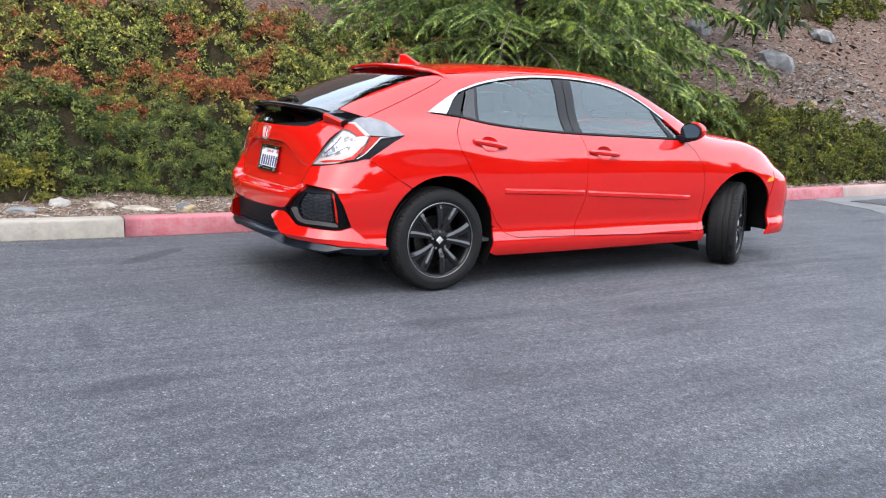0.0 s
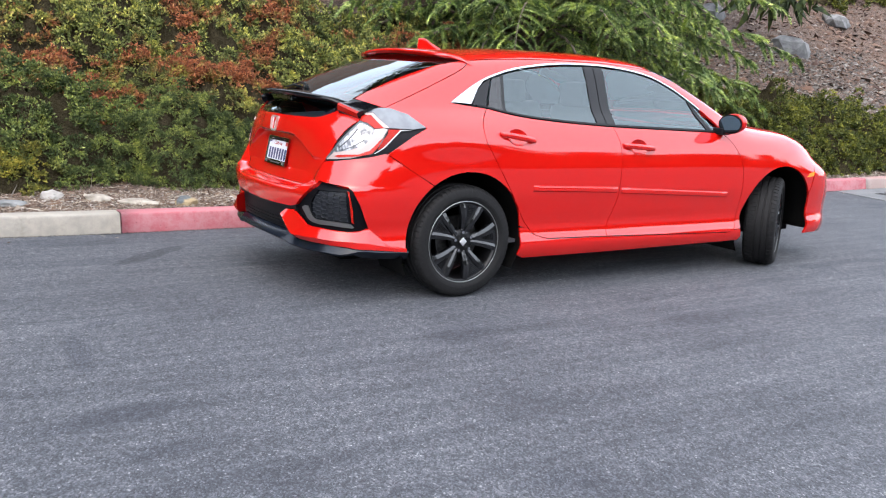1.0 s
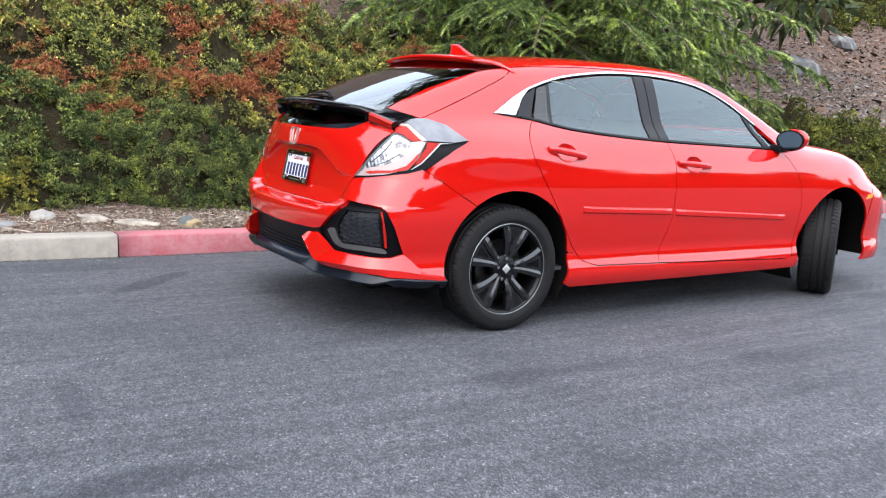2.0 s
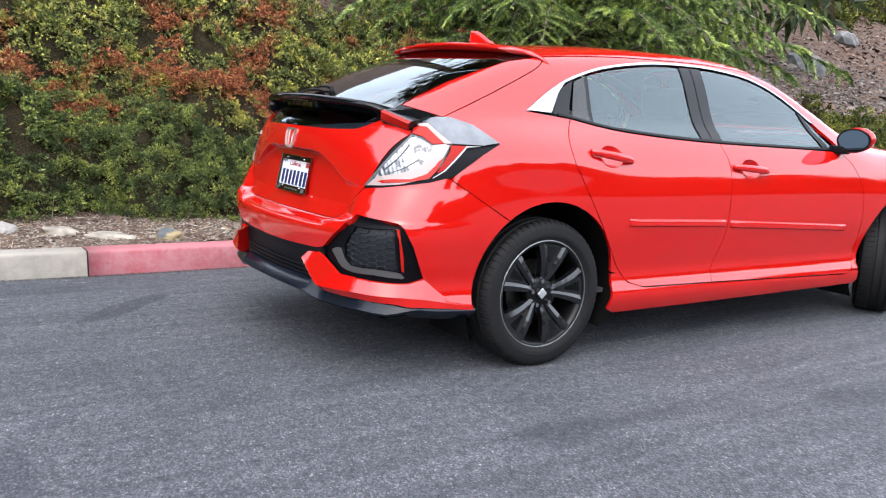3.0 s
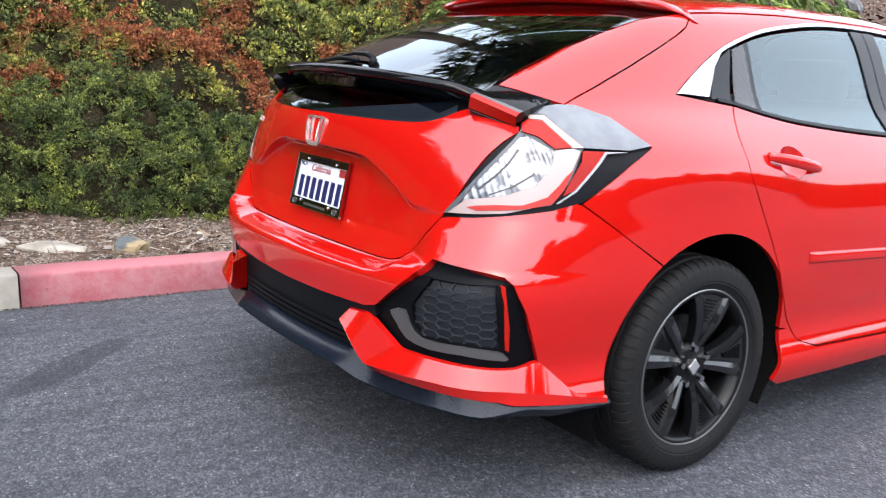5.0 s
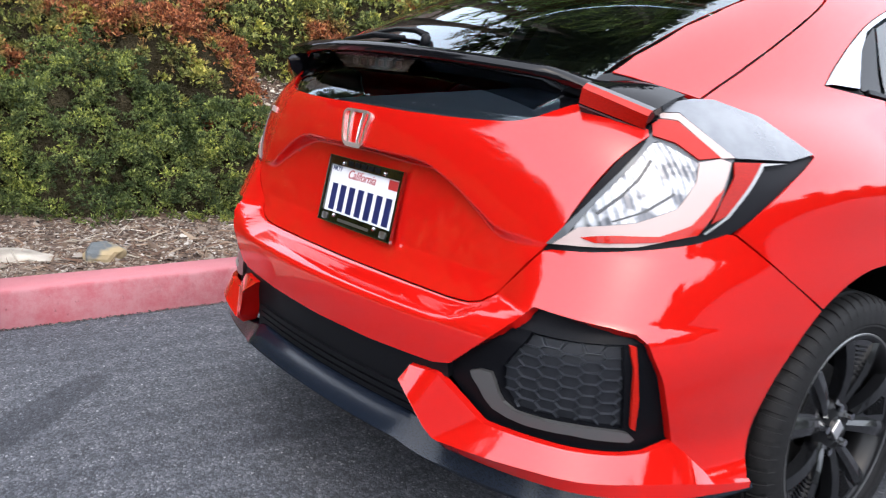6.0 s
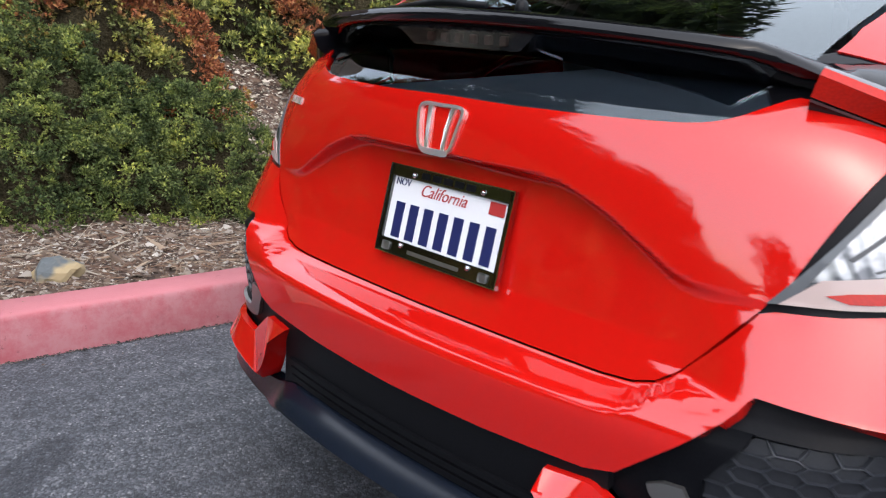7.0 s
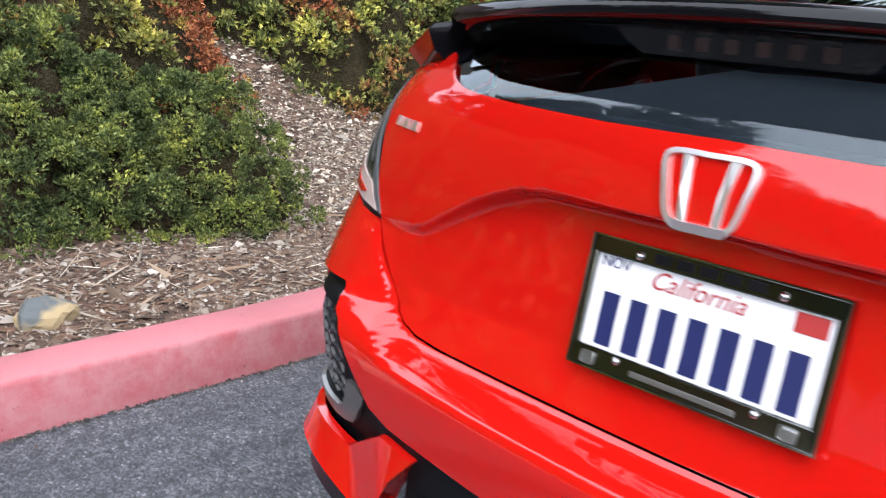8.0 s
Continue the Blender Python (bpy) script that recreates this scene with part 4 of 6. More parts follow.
# the inner lamp ribs: bright bars across dark hollows
for a, b, wide in (((0.824, 0.903), (0.851, 0.944), 0.0045), ((0.757, 0.841), (0.803, 0.881), 0.0045), ((0.803, 0.881), (0.826, 0.906), 0.0035), ((0.787, 0.830), (0.842, 0.853), 0.003), ((0.842, 0.853), (0.897, 0.889), 0.004)):
    light_piece("lamp_rib", [(a[0], a[1]), (b[0], b[1]), (b[0] + wide * 1.3, b[1] - wide * 0.6), (a[0] + wide * 1.3, a[1] - wide * 0.6)], RIB_GREY, lamps, 0.002, "", 0.002)
light_piece("red_lens", [(0.857, 1.004), (0.874, 1.014), (0.914, 1.012), (0.998, 0.953), (0.950, 0.948), (0.904, 0.975), (0.858, 0.985)], RED_LENS, lamps, 0.004, "red lens")
light_piece("white_strip", [(0.872, 1.024), (0.920, 1.026), (1.030, 0.953), (1.000, 0.951), (0.915, 1.0135), (0.876, 1.0150)], WHITE_LENS, lamps, 0.0045)
light_piece("red_strip", [(0.735, 0.793), (0.762, 0.800), (0.803, 0.806), (0.875, 0.811), (0.934, 0.834), (0.966, 0.867), (0.979, 0.884), (0.998, 0.899), (0.975, 0.851), (0.946, 0.817), (0.876, 0.801), (0.762, 0.787)], RED_LENS, lamps, 0.005, "red lens")
light_piece("top_lens", [(0.868, 1.028), (0.900, 1.045), (0.962, 1.054), (1.021, 1.055), (1.140, 1.028), (1.258, 0.962), (1.177, 0.950), (1.032, 0.953), (0.963, 1.000), (0.922, 1.028)], TOP_LENS, lamps, 0.003, "smoked upper lens reflecting the sky")
light_piece("side_lens", [(1.028, 0.946), (1.104, 0.946), (1.061, 0.909), (1.008, 0.854), (0.974, 0.838), (0.992, 0.875), (1.024, 0.922)], DARK_RED_LENS, lamps, 0.003, "dark red side lens")
light_piece("light_rim", [(1.165, 0.945), (1.099, 0.940), (1.059, 0.900), (1.008, 0.848), (0.961, 0.818), (0.958, 0.8205), (1.003, 0.851), (1.054, 0.904), (1.094, 0.945)], SATIN, lamps, 0.004)



def gate_light(right):
    """The block that carries the light across the tailgate's corner: a red lens face, a bright rim, and a glossy top."""
    inner = [(-0.640, 0.550, 1.000), (-0.668, 0.566, 1.024), (-0.676, 0.570, 1.032), (-0.682, 0.581, 1.064), (-0.670, 0.581, 1.073), (-0.640, 0.565, 1.0), (-0.588, 0.552, 0.0)]
    outer = [(-0.570, 0.650, 0.960), (-0.594, 0.670, 0.986), (-0.602, 0.675, 0.994), (-0.620, 0.694, 1.022), (-0.606, 0.694, 1.032), (-0.570, 0.690, 1.0), (-0.478, 0.664, 0.0)]
    n = 9
    rows = []
    for k in range(n):
        t = k / (n - 1)
        ring = [np.array(a) * (1 - t) + np.array(b) * t for a, b in zip(inner, outer)]
        ring[6][2] = float(on_top(ring[6][None, :2])[0][2]) + 0.003
        ring[5] = ring[4] * 0.45 + ring[6] * 0.55 + (0, 0, 0.004)
        rows.append(ring)
    s = np.array((1, -1 if right else 1, 1))

    def strip(name, pick, mat, parent, label="", caps=False):
        m = len(pick(rows[0]))
        v = np.array([p for r in rows for p in pick(r)]) * s
        f = [(i * m + k, (i + 1) * m + k, (i + 1) * m + k + 1, i * m + k + 1) for i in range(n - 1) for k in range(m - 1)]
        if caps:
            f += [tuple(range(m))[::-1], tuple((n - 1) * m + k for k in range(m))]
        ob = mesh_object(name, v, f if not right else [g[::-1] for g in f], mat, parent, label)
        ob.data.set_sharp_from_angle(angle=radians(25))
        return ob

    out = np.array((-0.0015, 0.0008, 0.0005))
    block = strip("tailgate_light", lambda r: r, GLOSS_BLACK, car, "black-topped red light on the tailgate", True)
    strip("red_lens", lambda r: [r[2] * 0.92 + r[3] * 0.08 + out, r[3] + out, r[3] * 0.15 + r[4] * 0.85 + out + (0, 0, 0.0015)], RED_LENS, block, "red lens")
    strip("lens_rim", lambda r: [r[4] * 0.85 + r[3] * 0.15 + out + (0, 0, 0.0015), r[4] + (0, 0, 0.002), r[4] * 0.86 + r[5] * 0.14 + (0, 0, 0.002)], GREY_LENS, block, "clear grey lens edge")
    strip("lower_rim", lambda r: [r[1] * 0.45 + r[2] * 0.55 + out, r[2] + out], GREY_LENS, block, "clear grey lens edge")


panel("light_base", [(0.640, 1.083), (0.711, 1.084), (0.789, 1.096), (0.955, 1.056), (0.883, 1.034), (0.850, 0.980), (0.72, 1.014), (0.660, 1.018)], on_tail, GLOSS_BLACK, car, True, step=0.012, gap=-0.004, lift=-0.003, depth=0.015)
gate_light(True)
gate_light(False)


def tail_spoiler():
    """The black blade over the lower window."""
    ws = np.linspace(-0.580, 0.580, 61)
    rows = []
    for w in ws:
        t = abs(w) / 0.565
        e = max(0.0, (abs(w) - 0.49) / 0.09)
        q = on_rear(np.array([[abs(w), 1.045 + 0.035 * (1 - min(1, e))]]))[0]
        x_lip = (-0.818 + 0.13 * t ** 2.2) * (1 - e ** 2) + (q[0] - 0.004) * e ** 2
        z_lip = 1.122 - 0.030 * t ** 2 - 0.020 * e ** 2
        root = -0.66 + 0.06 * t ** 2 + 0.05 * e
        z_root = float(on_top(np.array([[root, min(abs(w), 0.53)]]))[0][2]) + 0.004 - 0.016 * e
        drop = 0.028 + 0.020 * e
        lip = 0.020 * (1 - 0.5 * e)
        ring = [(root, w, z_root), ((root * 0.55 + x_lip * 0.45), w, (z_root + z_lip) / 2 + 0.006), (x_lip + 0.02, w, z_lip + 0.004), (x_lip + 0.004, w, z_lip - 0.001), (x_lip, w, z_lip - lip / 2), (x_lip + 0.006, w, z_lip - lip), (x_lip + 0.03, w, z_lip - drop), (root - 0.05, w, z_root - drop - 0.006), (root, w, z_root - drop)]
        tip = (-0.668, 0.0, 1.052)
        pull = 0.55 * e ** 1.6
        rows.append([(x + (tip[0] - x) * pull, y, z + (tip[2] - z) * pull) for x, y, z in ring])
    k = len(rows[0])
    verts = [p for r in rows for p in r]
    faces = [(i * k + j, (i + 1) * k + j, (i + 1) * k + (j + 1) % k, i * k + (j + 1) % k) for i in range(len(rows) - 1) for j in range(k)]
    faces += [tuple(range(k))[::-1], tuple((len(rows) - 1) * k + j for j in range(k))]
    ob = mesh_object("tail_spoiler", verts, faces, GLOSS_BLACK, car, "gloss black blade spoiler across the rear window")
    ob.data.set_sharp_from_angle(angle=radians(50))
    # the high brake light under it
    bm = bmesh.new()
    top = [bm.verts.new((-0.778, w, 1.094)) for w in (-0.172, 0.172)]
    low = [bm.verts.new((-0.768, w, 1.062)) for w in (-0.128, 0.128)]
    back = [bm.verts.new((-0.70, w, 1.094)) for w in (-0.172, 0.172)] + [bm.verts.new((-0.70, w, 1.066)) for w in (-0.128, 0.128)]
    for f in ((top[0], top[1], low[1], low[0]), (low[0], low[1], back[3], back[2]), (top[0], low[0], back[2], back[0]), (top[1], back[1], back[3], low[1])):
        bm.faces.new(f)
    lens = part("brake_light", bm, SMOKED_PINK, ob, "smoked brake light lens with small lamps")
    for i in range(6):
        part("lamp", box((-0.764, -0.090 + 0.036 * i, 1.077), (0.008, 0.016, 0.016), bevel=0.003), WHITE_LENS, lens)


SMOKED_PINK = glass("smoked_brake_lens", (0.42, 0.34, 0.33), 1.5)
tail_spoiler()


def roof_spoiler():
    ws = np.linspace(-0.586, 0.586, 49)
    rows = []
    for w in ws:
        t = abs(w) / 0.586
        x_lip = -0.075 + 0.085 * t ** 2.5
        z_lip = 1.398 - 0.036 * t ** 2
        root = 0.175
        z_root = float(on_top(np.array([[root, min(abs(w), 0.545)]]))[0][2]) + 0.003 - 0.03 * max(0, t - 0.92) / 0.08
        thick = 0.034 * (1 - 0.35 * t ** 4)
        ring = [(root, w, z_root), (root * 0.5 + x_lip * 0.5, w, (z_root + z_lip) / 2 + 0.006), (x_lip + 0.015, w, z_lip + 0.003), (x_lip + 0.002, w, z_lip - 0.003), (x_lip, w, z_lip - 0.012), (x_lip + 0.012, w, z_lip - thick * 0.8), (x_lip + 0.07, w, z_lip - thick - 0.004), (root - 0.03, w, z_root - 0.045), (root, w, z_root - 0.03)]
        pull = 0.93 * SOFT((t - 0.86) / 0.14)
        rows.append([(x + (0.165 - x) * pull, y, z + (z_root - 0.006 - z) * pull) for x, y, z in ring])
    k = len(rows[0])
    verts = [p for r in rows for p in r]
    faces = [(i * k + j, (i + 1) * k + j, (i + 1) * k + (j + 1) % k, i * k + (j + 1) % k) for i in range(len(rows) - 1) for j in range(k)]
    faces += [tuple(range(k))[::-1], tuple((len(rows) - 1) * k + j for j in range(k))]
    ob = mesh_object("roof_spoiler", verts, faces, PAINT, car, "red roof spoiler")
    ob.data.set_sharp_from_angle(angle=radians(50))


roof_spoiler()


def aerial():
    """The shark-fin aerial."""
    rows = []
    for i in range(9):
        t = i / 8
        z = 1.405 + 0.068 * t
        front, back = 0.345 - 0.155 * t ** 0.75, 0.130 + 0.008 * t
        half = 0.030 * (1 - t) ** 0.8 + 0.003
        rows.append([(back + (front - back) * (0.5 - 0.5 * math.cos(a)), half * math.sin(a) * (0.5 + 0.5 * math.cos(a / 2)), z) for a in np.linspace(0, 2 * math.pi, 18, False)])
    k = 18
    verts = [p for r in rows for p in r]
    faces = [(i * k + j, i * k + (j + 1) % k, (i + 1) * k + (j + 1) % k, (i + 1) * k + j) for i in range(8) for j in range(k)] + [tuple(8 * k + j for j in range(k))]
    mesh_object("aerial_fin", verts, faces, PAINT, car, "red shark-fin aerial")


aerial()


def mirrors():
    for s in (-1, 1):
        bm = bmesh.new()
        bmesh.ops.create_uvsphere(bm, u_segments=24, v_segments=14, radius=1.0)
        for v in bm.verts:
            x, y, z = v.co
            v.co = Vector((2.035 + 0.085 * (x if x > 0 else x * 0.18), s * (0.935 + 0.105 * y * (1 - 0.15 * abs(z))), 1.028 + 0.068 * math.copysign(abs(z) ** 0.8, z) + 0.010 * y))
        cap = part("mirror_cap", bm, PAINT, car, "red door mirror", True)
        bm = bmesh.new()
        bmesh.ops.create_circle(bm, cap_ends=True, segments=24, radius=1.0)
        for v in bm.verts:
            x, y, z = v.co
            v.co = Vector((2.014, s * (0.935 + 0.088 * x), 1.026 + 0.055 * y))
        part("mirror_glass", bm, MIRROR, cap, "mirror glass")
        bm = bmesh.new()
        bmesh.ops.create_circle(bm, cap_ends=True, segments=24, radius=1.0)
        for v in bm.verts:
            x, y, z = v.co
            v.co = Vector((2.0165, s * (0.935 + 0.100 * x), 1.026 + 0.064 * y))
        part("mirror_bezel", bm, BLACK_TRIM, cap)
        part("mirror_arm", box((2.045, s * 0.845, 0.972), (0.075, 0.09, 0.045), bevel=0.012), BLACK_TRIM, cap)


mirrors()


# dark wheel houses, floor and inner walls, so that no daylight shows through the gaps
def inner_body():
    for cx, half, low in ((0.0, 0.40, -0.16), (2.70, 0.42, -0.06)):
        for s in (-1, 1):
            n = 24
            verts, faces = [], []
            for i in range(n + 1):
                a = math.pi * (low + (1.16 - low) * i / n)
                x, z = cx + (half + 0.004) * math.cos(a), 0.335 + (half + 0.004) * math.sin(a)
                w = float(on_side(np.array([[x, max(0.2, z)]]))[0][1]) - 0.012
                verts += [(x, s * w, z), (x, s * 0.52, z)]
            faces = [(2 * i, 2 * i + 1, 2 * i + 3, 2 * i + 2) for i in range(n)]
            faces.append(tuple(2 * i + 1 for i in range(n + 1)))
            mesh_object("wheel_house", verts, faces, DARK_INNER, car, "black wheel arch liner")
    bm = bmesh.new()
    box_into(bm, (1.35, 0, 0.22), (3.9, 1.02, 0.06))
    box_into(bm, (1.35, 0, 0.22), (1.75, 1.60, 0.06))
    box_into(bm, (-0.58, 0, 0.36), (0.30, 1.1, 0.05))
    part("underbody", bm, DARK_INNER, car, "dark underside")
    bm = bmesh.new()
    for s in (-1, 1):
        box_into(bm, (1.35, s * 0.79, 0.60), (1.62, 0.02, 0.70))
    box_into(bm, (1.3, 0, 0.30), (2.2, 1.6, 0.02))
    part("inner_floor", bm, CABIN, car)
    part("firewall", box((2.35, 0, 0.65), (0.03, 1.2, 0.6)), CABIN, car)
    for w in (-1, 1):
        trim = on_top(np.array([(1.55, ROOF_W), (1.62, 0.552), (1.78, 0.575), (1.95, 0.609), (2.12, 0.647), (2.28, 0.69)])) - (0, 0.01, 0.032)
        part("pillar_trim", rod([(x, w * y, z) for x, y, z in trim], [0.03] * 6, 8), CABIN, car, "", True)
    part("boot_wall", box((-0.66, 0, 0.60), (0.03, 1.0, 0.62)), CABIN, car)


inner_body()


def seat(at, size, name="seat"):
    """A seat with cushion, back and headrest, inside the car."""
    x, y = at
    w = size
    holder = new(name)
    holder.parent = car
    part("cushion", box((x + 0.10, y, 0.48), (0.50, w, 0.16), bevel=0.05, segments=3), CLOTH, holder, "", True)
    part("seat_back", box((x - 0.20, y, 0.80), (0.14, w, 0.62), Matrix.Rotation(radians(-14), 3, "Y"), 0.05, 3), CLOTH, holder, "", True)
    part("headrest", box((x - 0.30, y, 1.17), (0.10, min(w, 0.27), 0.16), Matrix.Rotation(radians(-10), 3, "Y"), 0.04, 3), CLOTH, holder, "", True)


seat((1.45, -0.37), 0.50)
seat((1.45, 0.37), 0.50)
seat((0.55, 0.0), 1.30, "rear_bench")
# added panel that gives the lower window its slate grey patch
part("luggage_cover", box((-0.14, 0, 0.985), (0.86, 0.96, 0.012), Matrix.Rotation(radians(-4), 3, "Y"), 0.004, 2), COVER, car, "slate grey luggage cover under the rear glass")
part("dashboard", box((2.10, 0, 0.86), (0.42, 1.30, 0.22), bevel=0.06, segments=3), CLOTH, car, "", True)
part("parcel_shelf", box((-0.25, 0, 0.93), (0.62, 1.05, 0.03), bevel=0.01), CLOTH, car)


def wheel_mesh(name="wheel"):
    """A wheel about the y axis, outer face towards -y, at the origin."""
    w = new(name)
    R, half = 0.3235, 0.107
    prof = [(0.228, -0.088), (0.238, -0.100), (0.262, -0.110), (0.290, -0.1085), (0.306, -0.101), (0.3165, -0.090), (0.3215, -0.076), (0.3225, -0.064), (0.3155, -0.061), (0.3155, -0.054), (0.3230, -0.051), (0.3235, -0.024), (0.3160, -0.021), (0.3160, -0.012), (0.3235, -0.009), (0.3235, 0.02), (0.3160, 0.023), (0.3160, 0.032), (0.3230, 0.035), (0.3215, 0.070), (0.315, 0.092), (0.290, 0.108), (0.25, 0.108), (0.222, 0.09)]
    verts, faces, k = [], [], len(prof)
    spread = (0.0, 0.66, 0.69, 0.97)
    n = 64 * len(spread)
    for i in range(n):
        t = 2 * math.pi * (i // 4 + spread[i % 4]) / 64
        for j, (r, y) in enumerate(prof):
            if (3 <= j <= 7 or 18 <= j <= 20) and i % 4 > 1:
                r -= 0.0045 if j > 4 else 0.002
            verts.append((r * math.cos(t), y, r * math.sin(t)))
    faces = [(i * k + j, i * k + j + 1, ((i + 1) % n) * k + j + 1, ((i + 1) % n) * k + j) for i in range(n) for j in range(k - 1)]
    tyre = mesh_object("tyre", verts, faces, RUBBER, w, "black rubber tyre with worn tread")
    tyre.data.set_sharp_from_angle(angle=radians(25))
    # raised maker's ring on the sidewall, without lettering
    v, f = lathe([(0.252, -0.1080), (0.255, -0.1095), (0.258, -0.1085)], 90, False)
    mesh_object("sidewall_rib", v, f, RUBBER, tyre)
    # rim barrel with a bright machined lip
    v, f = lathe([(0.2345, -0.093), (0.2285, -0.0985), (0.2185, -0.092), (0.212, -0.080), (0.200, -0.05), (0.196, 0.06), (0.205, 0.09), (0.215, 0.10)], 96, False)
    rim = mesh_object("rim", v, f, ALLOY_DARK, w, "black and dark grey alloy wheel")
    v, f = lathe([(0.2365, -0.0950), (0.2335, -0.1000), (0.2300, -0.0975)], 96, False)
    mesh_object("rim_lip", v, f, SATIN, rim, "bright machined edge")
    # hub
    v, f = lathe([(0.0, -0.078), (0.060, -0.078), (0.072, -0.070), (0.078, -0.05), (0.0, -0.04)], 40, False)
    hub = mesh_object("hub", v, f, ALLOY_DARK, rim)
    bm = bmesh.new()
    bmesh.ops.create_cone(bm, cap_ends=True, segments=32, radius1=0.031, radius2=0.027, depth=0.008, matrix=pose(0, -0.081, 0, 90))
    part("centre_cap", bm, ALLOY_DARK, hub)
    bm = bmesh.new()
    box_into(bm, (0, -0.086, 0), (0.036, 0.005, 0.036), Matrix.Rotation(0.6, 3, "Y"), bevel=0.002)
    part("cap_badge", bm, EMBLEM, hub, "small plain chrome badge")
    for i in range(5):
        a = 2 * math.pi * i / 5 + 0.63
        bm = bmesh.new()
        bmesh.ops.create_cone(bm, cap_ends=True, segments=6, radius1=0.0115, radius2=0.0095, depth=0.020, matrix=pose(0.056 * math.cos(a), -0.082, 0.056 * math.sin(a), 90))
        part("lug_nut", bm, CHROME, hub, "chrome lug nut")
    # five pairs of blades; each pair holds a ribbed fan
    for i in range(5):
        a0 = math.pi / 2 + 2 * math.pi * i / 5
        for side in (-1, 1):
            bm = bmesh.new()
            rings = []
            for t in np.linspace(0, 1, 7):
                r = 0.052 + (0.226 - 0.052) * t
                a = a0 + side * (0.20 + 0.11 * t)
                wide = 0.0125 + 0.008 * t
                y = -0.074 - 0.014 * math.sin(t * math.pi * 0.9) - 0.012 * t
                u, q = Vector((math.cos(a), 0, math.sin(a))), Vector((-math.sin(a), 0, math.cos(a)))
                c = u * r
                ring = [c + q * wide * d + Vector((0, y + h, 0)) for d, h in ((-1, 0.0), (-0.2 * side, -0.006), (1, 0.0), (1, 0.030), (-1, 0.030))]
                rings.append([bm.verts.new(p) for p in ring])
            for p, q in zip(rings, rings[1:]):
                for j in range(5):
                    bm.faces.new((p[j], p[(j + 1) % 5], q[(j + 1) % 5], q[j]))
            bm.faces.new(rings[0])
            bm.faces.new(rings[-1])
            bmesh.ops.recalc_face_normals(bm, faces=bm.faces)
            part("spoke", bm, ALLOY, rim, "dark grey spoke")
        bm = bmesh.new()
        a1, a2 = a0 - 0.29, a0 + 0.29
        ring = [Vector((r * math.cos(a), -0.080 - 0.010 * (r - 0.13) / 0.09, r * math.sin(a))) for r, a in ((0.120, a0 - 0.20), (0.226, a1), (0.228, a0), (0.226, a2), (0.120, a0 + 0.20), (0.085, a0))]
        front = [bm.verts.new(p) for p in ring]
        back = [bm.verts.new(p + Vector((0, 0.02, 0))) for p in ring]
        bm.faces.new(front)
        for j in range(6):
            bm.faces.new((front[j], front[(j + 1) % 6], back[(j + 1) % 6], back[j]))
        bmesh.ops.recalc_face_normals(bm, faces=bm.faces)
        fan = part("fan", bm, ALLOY, rim, "dark grey web between spokes")
        for j in range(7):
            r = 0.138 + 0.0105 * j
            half_a = 0.055 + 0.010 * j
            u = Vector((math.cos(a0), 0, math.sin(a0)))
            turn = Matrix.Rotation(-a0, 3, "Y")
            part("slat", box(u * r + Vector((0, -0.0845 - 0.0008 * j, 0)), (0.0042, 0.007, 2 * r * half_a), turn), ALLOY_DARK, fan)
    v, f = lathe([(0.07, -0.01), (0.14, -0.012), (0.14, 0.012), (0.07, 0.012)], 48)
    mesh_object("brake_disc", v, f, BRAKE, rim, "steel brake disc", smooth=False)
    return w


def put_wheels():
    first = wheel_mesh()
    first.parent = car
    first.matrix_basis = pose(0.0, -0.760, 0.3225, 0, 12, 0)
    for x, y, z, turn, spin in ((0.0, 0.760, 0.3225, 180, 30), (2.715, -0.745, 0.3225, 33, 50), (2.70, 0.745, 0.3225, 213, 20)):
        m = pose(x, y, z, 0, 0, turn) @ pose(0, 0, 0, 0, spin, 0)
        copy_thing(first, m)


put_wheels()


# ---- plate, badges and wiper ----
def words(text, size, m, mat, parent, name="lettering", thick=0.0006, slant=0.0):
    """Raised letters in the built-in font, their middle at m's origin."""
    cu = bpy.data.curves.new(name, "FONT")
    cu.body, cu.size, cu.extrude, cu.shear = text, size, thick, slant
    cu.align_x, cu.align_y = "CENTER", "CENTER"
    tmp = bpy.data.objects.new(name, cu)
    scene.collection.objects.link(tmp)
    bpy.context.view_layer.update()
    me = bpy.data.meshes.new_from_object(tmp.evaluated_get(bpy.context.evaluated_depsgraph_get()))
    bpy.data.objects.remove(tmp)
    me.transform(m)
    me.materials.clear()
    me.materials.append(mat)
    ob = new(name, me)
    ob.parent = parent
    return ob


PLATE_AT = Matrix(((0, 0, -1, -0.792), (-1, 0, 0, -0.005), (0, 1, 0, 0.762), (0, 0, 0, 1))) @ Matrix.Rotation(radians(-11), 4, "X")


def flat_box(u, v, d, w, h, t, bevel=0.0):
    """A small slab in the plate's own plane."""
    bm = box((u, v, d), (w, h, t), bevel=bevel)
    bm.transform(PLATE_AT)
    return bm


plate = new("number_plate")
plate.parent = car
tagged(plate, "white number plate in a dark chrome frame")
part("plate", flat_box(0, 0, 0, 0.300, 0.150, 0.003, 0.001), PLATE_WHITE, plate, "white plate with dark blue characters")
bm = bmesh.new()
for u, v, w, h in ((0, 0.0705, 0.314, 0.022), (0, -0.068, 0.314, 0.026), (-0.1525, 0, 0.009, 0.163), (0.1525, 0, 0.009, 0.163)):
    box_into(bm, (u, v, 0.004), (w, h, 0.008), bevel=0.002)
bm.transform(PLATE_AT)
frame_part = part("plate_frame", bm, material("dark_chrome", (0.15, 0.155, 0.145), 0.13, 1.0), plate, "dark chrome plate frame")
